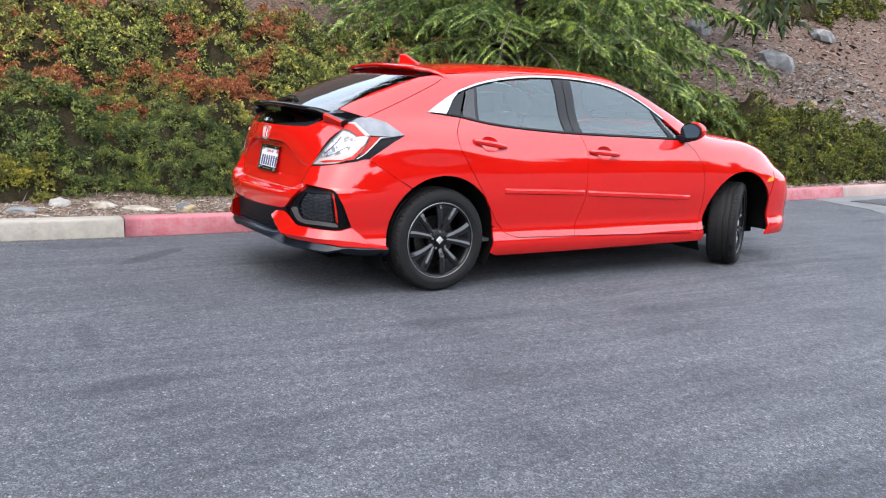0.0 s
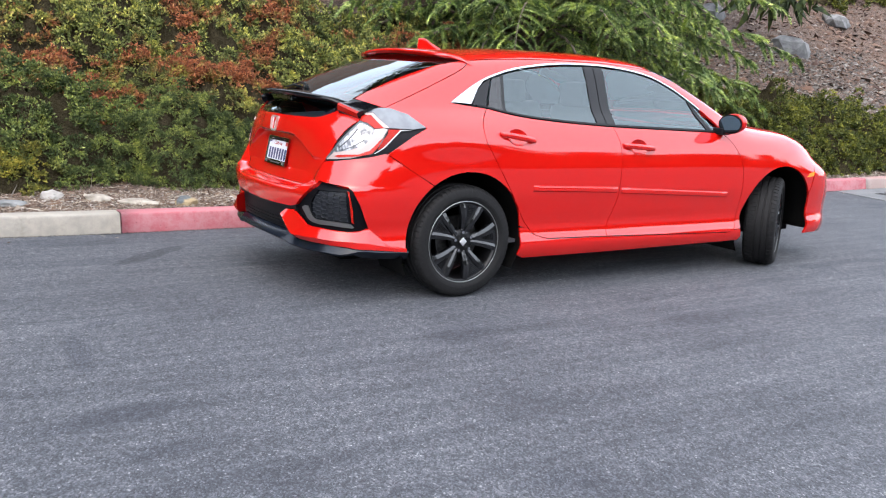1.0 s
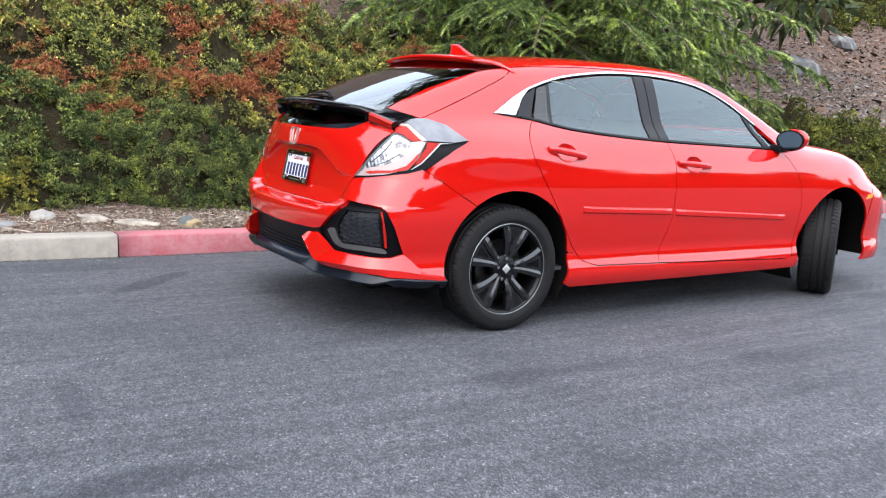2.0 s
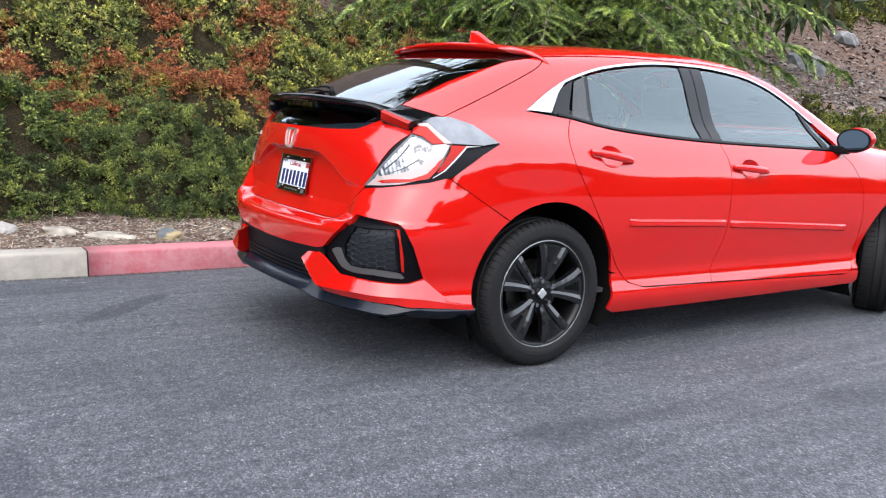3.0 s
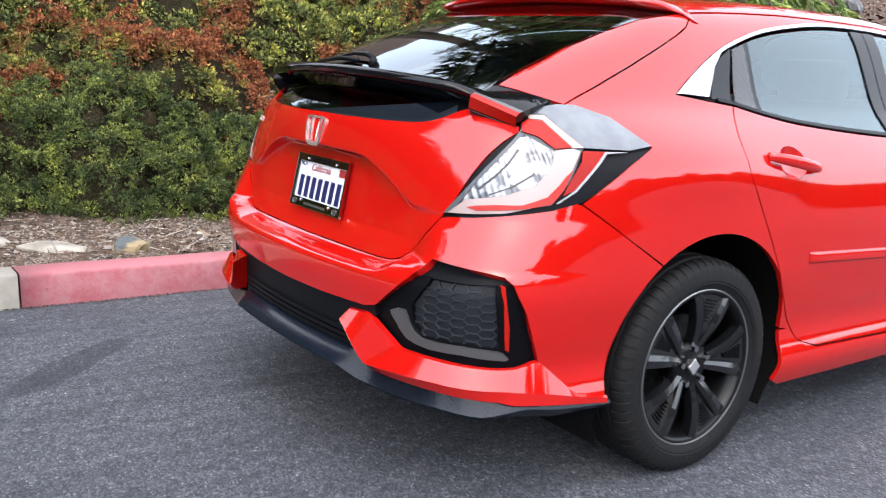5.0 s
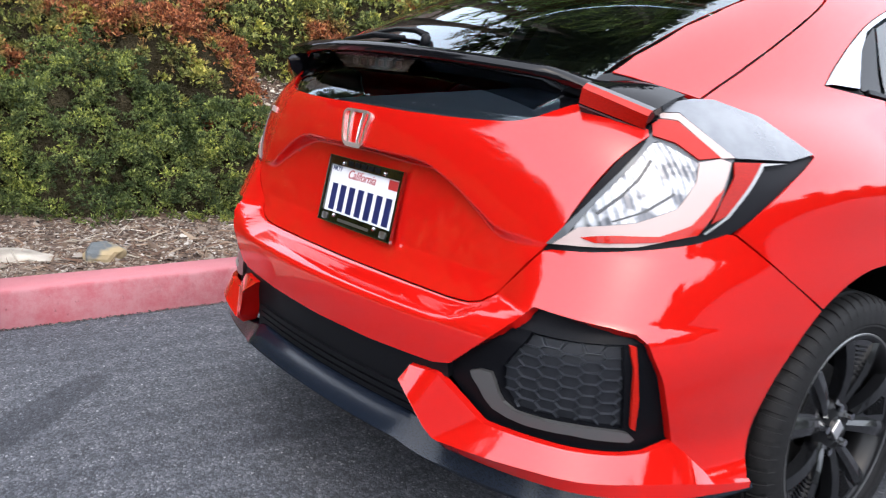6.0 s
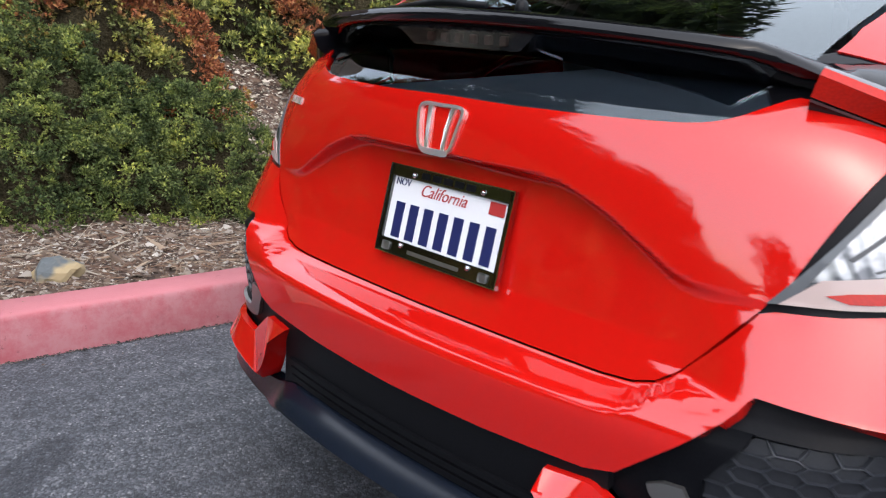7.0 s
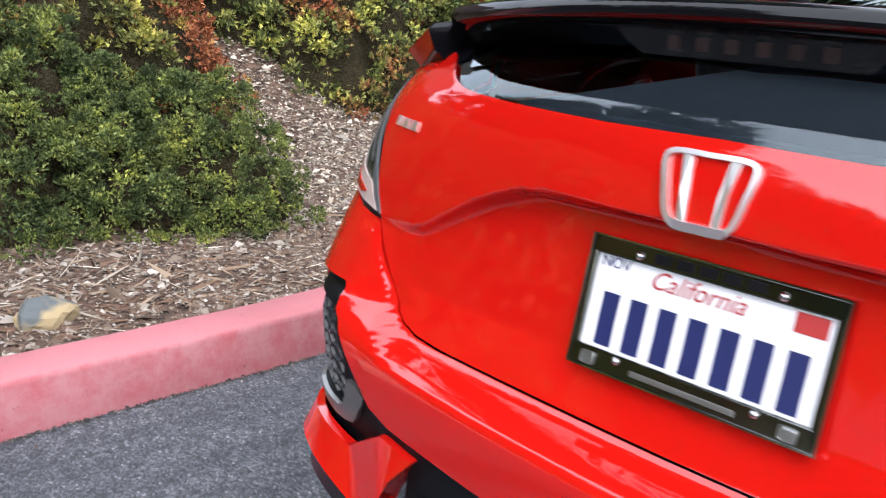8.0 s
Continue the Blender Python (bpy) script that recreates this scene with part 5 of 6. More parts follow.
bm = bmesh.new()
for u, v, w, h in ((0, 0.0815, 0.318, 0.0022), (0, -0.0815, 0.318, 0.0022), (-0.158, 0, 0.0022, 0.165), (0.158, 0, 0.0022, 0.165)):
    box_into(bm, (u, v, 0.0045), (w, h, 0.009))
bm.transform(PLATE_AT)
part("frame_edge", bm, CHROME, frame_part, "chrome edge")
# characters stand as plain bars
for i in range(7):
    part("character_bar", flat_box(-0.118 + 0.0393 * i, -0.018, 0.002, 0.0235, 0.066, 0.0022, 0.0008), PLATE_BLUE, plate)
words("California", 0.031, PLATE_AT @ Matrix.Translation((-0.012, 0.044, 0.002)), PLATE_RED, plate, "state_name", slant=0.35)
words("NOV", 0.019, PLATE_AT @ Matrix.Translation((-0.122, 0.051, 0.002)), PLATE_BLUE, plate, "month_sticker")
part("year_sticker", flat_box(0.122, 0.046, 0.0022, 0.036, 0.022, 0.0016, 0.0005), PLATE_RED, plate, "red year sticker")
for i in range(5):
    part("name_bar", flat_box(-0.058 + 0.029 * i, 0.0705, 0.0085, 0.022, 0.012, 0.002, 0.0008), BLACK_TRIM, frame_part)
part("address_bar", flat_box(0, -0.070, 0.0085, 0.135, 0.007, 0.002, 0.0008), SATIN, frame_part)
for u in (-0.128, 0.128):
    part("corner_bar", flat_box(u, -0.069, 0.0085, 0.020, 0.016, 0.002, 0.004), SATIN, frame_part)
for u in (-0.089, 0.089):
    for v in (0.068, -0.062):
        bm = bmesh.new()
        bmesh.ops.create_uvsphere(bm, u_segments=12, v_segments=6, radius=0.0055)
        bm.transform(PLATE_AT @ Matrix.Translation((u, v, 0.008)))
        part("screw", bm, CHROME, plate, "", True)


def on_gate(u, z, d):
    """A place on the tailgate, u to the right of the middle as seen from behind, d proud of it."""
    p = on_rear(np.array([[abs(u), z]]))
    n = upright(p)[0]
    q = p[0] + n * d
    return Vector((q[0], -math.copysign(q[1], u), q[2]))


def ribbon(name, outline, inner, proud, mat, parent, label=""):
    """A raised shape between two outlines on the tailgate, or inside one."""
    bm = bmesh.new()
    top = [bm.verts.new(on_gate(u, z, proud)) for u, z in outline]
    low = [bm.verts.new(on_gate(u, z, -0.003)) for u, z in outline]
    n = len(top)
    for i in range(n):
        bm.faces.new((top[i], top[(i + 1) % n], low[(i + 1) % n], low[i]))
    if inner:
        itop = [bm.verts.new(on_gate(u, z, proud)) for u, z in inner]
        ilow = [bm.verts.new(on_gate(u, z, -0.003)) for u, z in inner]
        for i in range(n):
            j = (i + 1) % n
            bm.faces.new((top[i], itop[i], itop[j], top[j]))
            bm.faces.new((itop[i], ilow[i], ilow[j], itop[j]))
    else:
        bm.faces.new(top)
    bmesh.ops.recalc_face_normals(bm, faces=bm.faces)
    return part(name, bm, mat, parent, label)


emblem = new("tailgate_emblem")
emblem.parent = car
tagged(emblem, "chrome emblem ring on the tailgate")
EM = (0.002, 0.926)


def emblem_ring(grow):
    pts = smoothed([(-0.040, 0.046), (0.0, 0.0465), (0.040, 0.046), (0.052, 0.034), (0.047, 0.0), (0.040, -0.033), (0.028, -0.044), (0.0, -0.045), (-0.028, -0.044), (-0.040, -0.033), (-0.047, 0.0), (-0.052, 0.034)], 3, True)
    return [(EM[0] + 1.09 * u, EM[1] + 0.88 * v) for u, v in shrunk(pts, grow)]


ribbon("ring", emblem_ring(0.0), emblem_ring(0.0062), 0.006, EMBLEM, emblem, "chrome ring")
for s in (-1, 1):
    ribbon("upright_bar", [(EM[0] + 1.09 * s * u, EM[1] + 0.88 * v) for u, v in ((0.031, 0.041), (0.021, 0.041), (0.0165, 0.0), (0.0145, -0.041), (0.0235, -0.041), (0.0255, 0.0))][::s], None, 0.0045, EMBLEM, emblem, "chrome bar")
badge = new("tailgate_badge")
badge.parent = car
tagged(badge, "small chrome model badge on the tailgate")
for i, wide in enumerate((0.012, 0.004, 0.013, 0.004, 0.012)):
    u = -0.600 + (0, 0.015, 0.031, 0.047, 0.062)[i]
    ribbon("badge_bar", [(u - wide / 2, 0.911), (u + wide / 2, 0.911), (u + wide / 2 + 0.002, 0.926), (u - wide / 2 + 0.002, 0.926)], None, 0.004, EMBLEM, badge)



def above_glass(x, y, d):
    p = on_top(np.array([[x, abs(y)]]))[0]
    return (p[0], y, p[2] + d)


wiper = new("rear_wiper")
wiper.parent = car
tagged(wiper, "black rear wiper at the foot of the rear window")
part("wiper_pivot", rod([above_glass(-0.605, 0.03, -0.01), above_glass(-0.602, 0.03, 0.012), above_glass(-0.60, 0.03, 0.016)], [0.014, 0.012, 0.006], 14), BLACK_TRIM, wiper, "", True)
part("wiper_arm", rod([above_glass(-0.602, 0.03, 0.014), above_glass(-0.585, 0.10, 0.018), above_glass(-0.57, 0.20, 0.016), above_glass(-0.575, 0.30, 0.014)], [0.009, 0.008, 0.006, 0.005]), BLACK_TRIM, wiper, "", True)
part("wiper_blade", rod([above_glass(-0.605, 0.12, 0.010), above_glass(-0.585, 0.28, 0.014), above_glass(-0.56, 0.47, 0.010)], [0.006, 0.008, 0.005]), BLACK_TRIM, wiper, "", True)


# ---- plants, stones and litter ----
def leaf_material(name, stops, patch_stops=None, patch_scale=0.9, patch_at=0.6):
    m = material(name, stops[1][1], 0.6, spec=0.2)
    geo = m.node_tree.nodes.new("ShaderNodeNewGeometry")
    c = ramp(m, geo.outputs["Random Per Island"], stops)
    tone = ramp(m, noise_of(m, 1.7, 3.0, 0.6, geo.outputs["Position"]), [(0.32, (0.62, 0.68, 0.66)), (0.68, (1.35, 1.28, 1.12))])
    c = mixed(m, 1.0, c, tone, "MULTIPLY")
    # clumps darkened and brightened at random: shade between leaf heads put into colour
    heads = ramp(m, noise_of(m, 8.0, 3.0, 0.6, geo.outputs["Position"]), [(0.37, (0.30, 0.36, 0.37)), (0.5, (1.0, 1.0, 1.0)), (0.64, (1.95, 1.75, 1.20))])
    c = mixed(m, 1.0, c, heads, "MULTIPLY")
    if patch_stops:
        p = ramp(m, geo.outputs["Random Per Island"], patch_stops)
        mask = ramp(m, noise_of(m, patch_scale, 4.0, 0.62, geo.outputs["Position"]), [(patch_at, (0, 0, 0)), (patch_at + 0.07, (1, 1, 1))])
        c = mixed(m, mask, c, p)
    link(m, c, bsdf(m).inputs["Base Color"])
    bsdf(m).inputs["Subsurface Weight"].default_value = 0.0
    bsdf(m).inputs["Transmission Weight"].default_value = 0.0
    return m


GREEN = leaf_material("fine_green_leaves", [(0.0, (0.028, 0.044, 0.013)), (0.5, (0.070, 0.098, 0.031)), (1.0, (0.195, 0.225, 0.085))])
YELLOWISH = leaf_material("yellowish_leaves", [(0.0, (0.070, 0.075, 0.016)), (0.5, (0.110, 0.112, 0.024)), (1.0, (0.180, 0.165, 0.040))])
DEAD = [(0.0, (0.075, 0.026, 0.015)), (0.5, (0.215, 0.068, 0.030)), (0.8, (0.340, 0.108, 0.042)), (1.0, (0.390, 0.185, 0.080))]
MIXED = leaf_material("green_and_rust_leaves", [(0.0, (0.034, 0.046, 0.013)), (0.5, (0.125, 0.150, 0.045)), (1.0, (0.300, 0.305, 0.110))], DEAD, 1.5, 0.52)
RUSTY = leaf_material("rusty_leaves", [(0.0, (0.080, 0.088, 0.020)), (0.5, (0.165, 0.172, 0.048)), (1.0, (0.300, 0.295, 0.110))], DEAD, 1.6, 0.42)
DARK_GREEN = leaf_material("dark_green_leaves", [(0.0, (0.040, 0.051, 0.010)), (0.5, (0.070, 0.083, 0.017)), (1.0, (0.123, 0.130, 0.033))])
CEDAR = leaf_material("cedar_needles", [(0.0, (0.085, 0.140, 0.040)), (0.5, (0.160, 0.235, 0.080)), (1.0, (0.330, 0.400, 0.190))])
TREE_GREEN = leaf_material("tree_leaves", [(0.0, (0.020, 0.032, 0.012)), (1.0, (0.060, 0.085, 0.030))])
CORE = speckled("shaded_heart", (0.018, 0.015, 0.009), (0.060, 0.050, 0.030), 110.0, 1.0, 1.0, 0.03, coarse=7.0, spec=0.0)
BARK = speckled("bark", (0.05, 0.038, 0.03), (0.14, 0.11, 0.085), 18.0, 0.95, 0.8, 0.02)


def quick_mesh(name, verts, loops, sizes, mat, parent=None, label="", kind=""):
    """A large mesh straight from arrays: corners, corner indices, and the corners of each face."""
    me = bpy.data.meshes.new(name)
    me.vertices.add(len(verts))
    me.vertices.foreach_set("co", np.asarray(verts, np.float32).ravel())
    me.loops.add(len(loops))
    me.loops.foreach_set("vertex_index", np.asarray(loops, np.int32))
    me.polygons.add(len(sizes))
    me.polygons.foreach_set("loop_start", np.concatenate([[0], np.cumsum(sizes)[:-1]]).astype(np.int32))
    me.update(calc_edges=True)
    me.materials.append(mat)
    ob = new(name, me)
    if parent:
        ob.parent = parent
    return tagged(ob, label, kind=kind)


def unit(v):
    return v / np.maximum(1e-9, np.linalg.norm(v, axis=-1, keepdims=True))


def sprigs(rng, at, up, size, leaves=6, spread=0.75, slim=0.36):
    """Rosettes of pointed leaves at places, opening along up."""
    n = len(at)
    a = unit(np.cross(up, rng.normal(size=(n, 3))))
    b = np.cross(up, a)
    k = np.arange(leaves)
    turn = (k[None] * 2.4 + rng.uniform(0, 6.28, (n, 1)))
    lean = spread * (0.35 + 0.65 * rng.random((n, leaves)))
    out = a[:, None] * np.cos(turn)[..., None] + b[:, None] * np.sin(turn)[..., None]
    way = unit(up[:, None] * np.cos(lean)[..., None] + out * np.sin(lean)[..., None])
    side = unit(np.cross(way, up[:, None] + 0.001))
    length = (size[:, None] * rng.uniform(0.7, 1.25, (n, leaves)))[..., None]
    root = at[:, None] + way * length * 0.05 + up[:, None] * length * rng.uniform(-0.5, 0.5, (n, leaves))[..., None]
    tri = np.stack([root + side * length * slim * 0.5 + way * length * 0.25, root + way * length, root - side * length * slim * 0.5], 2)
    return tri.reshape(-1, 3)


def shrub(at, radii, height, mat, label, density, size, seed, group, lean=0.0):
    """A low mound of small leaves over a twiggy heart, with lumps and hollows."""
    rng = np.random.default_rng(seed)
    cx, cy = at
    holder = thing("shrub", (cx, cy, bank_z(cx, cy)), label, "shrub", group)
    off = rng.uniform(0, 50)

    def surface(u, w):
        """Places on the mound for angle u and reach w in 0..1."""
        edge = np.array([1 + 0.28 * noise.noise((math.cos(t) * 1.3 + off, math.sin(t) * 1.3, off)) for t in u])
        x, y = cx + radii[0] * edge * w * np.cos(u), cy + radii[1] * edge * w * np.sin(u)
        lump = np.array([0.85 * noise.noise((p * 2.6, q * 2.6, off)) + 0.45 * noise.noise((p * 6.5, q * 6.5, off)) for p, q in zip(x, y)])
        ground = np.array([bank_z(p, q) for p, q in zip(x, y)])
        z = ground + height * np.maximum(0.02, (1 - w ** 3.0) * (1 + lump) + 0.05)
        return np.stack([x, y, z], 1)

    # heart: a dark hull whose colour carries the shade inside the mound
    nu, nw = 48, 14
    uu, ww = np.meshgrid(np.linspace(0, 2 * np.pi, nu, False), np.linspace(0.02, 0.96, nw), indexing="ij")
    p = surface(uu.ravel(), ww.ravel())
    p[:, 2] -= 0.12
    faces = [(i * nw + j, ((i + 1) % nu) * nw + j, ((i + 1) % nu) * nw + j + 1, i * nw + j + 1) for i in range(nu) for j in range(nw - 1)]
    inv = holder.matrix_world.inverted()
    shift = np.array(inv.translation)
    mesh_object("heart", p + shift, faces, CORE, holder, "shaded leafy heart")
    # leaf heads: small domes of needle sprigs, so that the mound is knobbly and holds shade between them
    R = 2.1 * size
    heads = int(min(density, 4.8 * radii[0] * radii[1] / (R * R * 1.35)))
    each = 25
    u, w = rng.uniform(0, 2 * np.pi, heads), rng.random(heads) ** 0.45 * 1.03
    c = surface(u, w)
    c[:, 2] += rng.uniform(-0.9, 0.35, heads) * R
    grow = unit(np.stack([np.cos(u) * w ** 3, np.sin(u) * w ** 3 - 0.15, np.full(heads, 0.8)], 1) + rng.normal(size=(heads, 3)) * 0.2)
    bump = np.array([noise.noise((p * 7.5, q * 7.5, r * 7.5 + off)) + 0.4 * noise.noise((p * 15, q * 15, r * 15)) for p, q, r in c])
    c += grow * (np.clip(bump, -0.55, 0.5) * 0.16)[:, None]
    n = heads * each
    d = unit(rng.normal(size=(n, 3)) + np.repeat(grow, each, 0) * 1.1)
    q = np.repeat(c, each, 0) + d * np.repeat(R * rng.uniform(0.6, 1.15, heads), each)[:, None] * (1, 1, 0.85)
    up = unit(d + rng.normal(size=(n, 3)) * 0.25)
    verts = sprigs(rng, q, up, 0.91 * size * rng.uniform(0.7, 1.3, n), 4, 0.7, 0.58) + shift
    m = len(verts) // 3
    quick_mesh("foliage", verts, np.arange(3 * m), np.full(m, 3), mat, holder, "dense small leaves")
    return holder


low_label = "low mound of fine dark green groundcover leaves behind the kerb"
for i, (x, y, rx, ry, h) in enumerate([(-2.55, 3.28, 0.80, 0.50, 0.38), (-1.75, 3.22, 0.78, 0.50, 0.39), (-1.10, 3.20, 0.70, 0.46, 0.35), (-0.45, 3.12, 0.70, 0.48, 0.34), (0.14, 2.98, 0.52, 0.48, 0.29)]):
    shrub((x, y), (rx, ry), h, GREEN, low_label, 12000 if i < 2 else 22000, 0.026 if i < 2 else 0.0160, 10 + i, "groundcover mounds")
shrub((-1.95, 2.80), (0.40, 0.22), 0.24, YELLOWISH, "small yellowish green groundcover clump at the kerb", 15000, 0.026, 30, "groundcover mounds")
up_label = "yellow-green shrub with rust-red dying patches on the bank"
k = 0
for row, (y, x0, x1) in enumerate([(3.80, -3.0, 0.6), (3.95, 1.75, 3.2), (4.45, -3.2, 3.4), (5.05, -3.0, 3.4)]):
    x = x0
    while x < x1:
        k += 1
        mat, words_on = ((RUSTY, "low shrub, half of it dead and rust-brown, on the bank") if row == 0 else (MIXED, up_label))
        shrub((x + 0.2 * math.sin(k * 2.1), y + 0.15 * math.sin(k * 3.7)), (0.62, 0.50), (0.40 if row == 0 else 0.48) + 0.12 * math.sin(k * 1.3), mat, words_on, (8200, 8200, 6500, 4600)[row], (0.025, 0.030, 0.031, 0.040)[row], 40 + k, "bank shrubs")
        x += 0.82
for i in range(14):
    for y in (3.3, 4.7):
        x = -4.3 - 1.3 * i + 0.3 * math.sin(i * 2 + y)
        shrub((x, y + 0.3 * math.sin(i)), (0.95, 0.85), 0.55, MIXED, up_label, 420, 0.11, 400 + i * 3 + int(y), "bank shrubs")
for i, (x, y, rx, ry, h) in enumerate([(5.0, 3.25, 0.95, 0.65, 0.50), (6.1, 3.35, 0.95, 0.72, 0.62), (7.2, 3.50, 1.0, 0.80, 0.70), (8.3, 3.60, 1.0, 0.80, 0.72), (9.5, 3.75, 1.05, 0.80, 0.68), (10.8, 3.85, 1.1, 0.75, 0.60), (12.2, 3.95, 1.1, 0.7, 0.5)]):
    shrub((x, y), (rx, ry), h, DARK_GREEN, "dense dark green hedge-like shrub above the red kerb", 4800, 0.044, 90 + i, "kerbside hedge")
for i, (x, y) in enumerate([(17.5, 11.0), (19.5, 11.5), (22.0, 12.2)]):
    shrub((x, y), (1.4, 1.0), 0.8, DARK_GREEN, "dark green shrub high on the bank", 500, 0.11, 110 + i, "upper shrubs")


def branch_line(rng, start, way, length, droop, steps):
    """A limb that leaves along way and bends down towards its tip."""
    pts, p, d = [np.array(start, float)], np.array(start, float), unit(np.array(way, float))
    for i in range(steps):
        d = unit(d + np.array((0, 0, -droop * (0.4 + 1.5 * i / steps) / steps)) + rng.normal(size=3) * 0.05)
        p = p + d * length / steps
        pts.append(p)
    return np.array(pts)


def cedar(at, seed):
    """A spreading cedar: trunk, tiers of drooping limbs, and hanging needled shoots."""
    rng = np.random.default_rng(seed)
    cx, cy = at
    z0 = bank_z(cx, cy)
    tree = thing("cedar_tree", (cx, cy, z0), "weeping cedar with drooping pale green needled branches on the bank", "tree")
    trunk = [(0.05 * math.sin(i), 0.05 * math.cos(i * 1.7), -0.2 + 1.2 * i) for i in range(10)]
    part("trunk", rod(trunk, [0.20 - 0.019 * i for i in range(10)], 12), BARK, tree, "brown bark trunk", True)
    needles = []
    for tier in range(30):
        z = -0.05 + 0.15 * tier if tier < 10 else 1.45 + 0.3 * (tier - 9) + 0.16 * max(0, tier - 15)
        reach = 3.5 * (1 - z / 6.5) ** 0.8 if tier < 15 else 2.35 * (1 - (z - 3.2) / 8.5)
        fan = 11 if tier < 10 else 7
        for b in range(fan):
            a = tier * 0.9 + b * 2 * math.pi / fan + rng.uniform(-0.25, 0.25)
            rise = rng.uniform(0.08, 0.34)
            line = branch_line(rng, (0, 0, z), (math.cos(a), math.sin(a), rise), reach * rng.uniform(0.75, 1.1), 0.75, 14)
            part_of = [0.030 * (1 - i / 15) + 0.004 for i in range(15)]
            limbs_v, limbs_f, base = [], [], 0
            for i, p in enumerate(line):
                for s in range(5):
                    t = 2 * math.pi * s / 5
                    limbs_v.append((p[0] - math.sin(a) * math.cos(t) * part_of[i], p[1] + math.cos(a) * math.cos(t) * part_of[i], p[2] + math.sin(t) * part_of[i]))
            for i in range(14):
                for s in range(5):
                    limbs_f.append((base + i * 5 + s, base + i * 5 + (s + 1) % 5, base + (i + 1) * 5 + (s + 1) % 5, base + (i + 1) * 5 + s))
            mesh_object("limb", limbs_v, limbs_f, BARK, tree)
            # shoots to both sides, hanging at their ends
            shoots = int((30 if tier < 10 else 18) * reach / 3)
            for s in range(shoots):
                f = 0.22 + 0.78 * (s + rng.random()) / shoots
                i = min(13, int(f * 14))
                root = line[i] + (line[i + 1] - line[i]) * (f * 14 - i if f < 1 else 1)
                ahead = unit(line[i + 1] - line[i])
                flat = unit(np.array((-ahead[1], ahead[0], 0.0))) * (1 if s % 2 else -1)
                way = unit(ahead * rng.uniform(0.35, 0.9) + flat * rng.uniform(0.4, 1.0) + np.array((0, 0, rng.uniform(-0.15, 0.2))))
                needles.append(branch_line(rng, root, way, rng.uniform(0.28, 0.62) * (1.15 - 0.45 * f), rng.uniform(0.4, 1.5), 11))
            needles.append(line[3:])
    pts, ways = [], []
    for line in needles:
        n = len(line) * 2
        t = np.linspace(0, len(line) - 1.001, n)
        i = t.astype(int)
        pts.append(line[i] + (line[i + 1] - line[i]) * (t - i)[:, None])
        ways.append(unit(line[i + 1] - line[i]))
    pts, ways = np.vstack(pts), np.vstack(ways)
    k = 4
    n = len(pts)
    a = unit(np.cross(ways, rng.normal(size=(n, 3))))
    b = np.cross(ways, a)
    turn = np.arange(k)[None] * 1.571 + rng.uniform(0, 6.28, (n, 1))
    out = a[:, None] * np.cos(turn)[..., None] + b[:, None] * np.sin(turn)[..., None]
    tip = pts[:, None] + (out * 0.85 + ways[:, None] * 0.75) * rng.uniform(0.030, 0.050, (n, k))[..., None]
    side = np.cross(out, ways[:, None]) * 0.0120
    tri = np.stack([pts[:, None] + side, tip, pts[:, None] - side], 2).reshape(-1, 3)
    m = len(tri) // 3
    quick_mesh("needles", tri, np.arange(3 * m), np.full(m, 3), CEDAR, tree, "pale green needle shoots", "stuff")
    return tree


cedar((4.9, 5.3), 7)


def roadside_tree(at, height, seed, label="tall dark green tree across the car park", group="trees across the car park", low=0.12, spread=1.0):
    """A broad-leaved tree: trunk, limbs, and a crown of leaf clumps with gaps."""
    rng = np.random.default_rng(seed)
    tree = thing("roadside_tree", (at[0], at[1], 0), label, "tree", group)
    part("trunk", rod([(0, 0, -0.1), (0.1, 0.05, height * 0.25), (0.0, 0.1, height * 0.5), (0.1, 0, height * 0.8)], [0.22, 0.17, 0.12, 0.04], 10), BARK, tree, "", True)
    clumps = []
    for i in range(26):
        a, r, z = rng.uniform(0, 6.28), rng.uniform(0.1, 0.36) * height, rng.uniform(low, 1.0) * height
        r *= (1.15 - 0.75 * (z / height) ** 2) * spread
        c = np.array((r * math.cos(a), r * math.sin(a), z))
        clumps.append(c)
        part("limb", rod([(0, 0, min(z * 0.8, height * 0.7)), tuple(c * 0.6 + np.array((0, 0, z * 0.3))), tuple(c)], [0.06, 0.04, 0.01], 6), BARK, tree, "", True)
    at_all, up_all = [], []
    for c in clumps:
        n = 95
        d = unit(rng.normal(size=(n, 3)))
        at_all.append(c + d * (0.16 * height * rng.uniform(0.35, 1.0, n) ** 0.5)[:, None] * (1, 1, 0.7))
        up_all.append(unit(d + (0, 0, 0.3)))
    p, u = np.vstack(at_all), np.vstack(up_all)
    v = sprigs(rng, p, u, np.full(len(p), 0.049 * height), 4)
    m = len(v) // 3
    quick_mesh("crown", v, np.arange(3 * m), np.full(m, 3), TREE_GREEN, tree, "dark green leaf clumps", "stuff")
    return tree


trees = [roadside_tree((0.0, -22.0), 5.6, 201), roadside_tree((7.0, -22.0), 4.8, 203)]
# the last two stand in for an unidentified peaked shape mirrored by the tailgate
for i, (x, y, k) in enumerate([(-4, -23, 1), (-8, -23, 0), (3.5, -23, 1), (11, -22, 0), (14.5, -22, 1), (18.5, -21, 0), (23, -20, 1), (27, -18, 0), (32, -17, 1), (-13, -24, 1), (38, -14, 0), (-17.5, -3.6, 1), (-19.5, -7.2, 0)]):
    copy_thing(trees[k], pose(x, y, 0, 0, 0, i * 77))


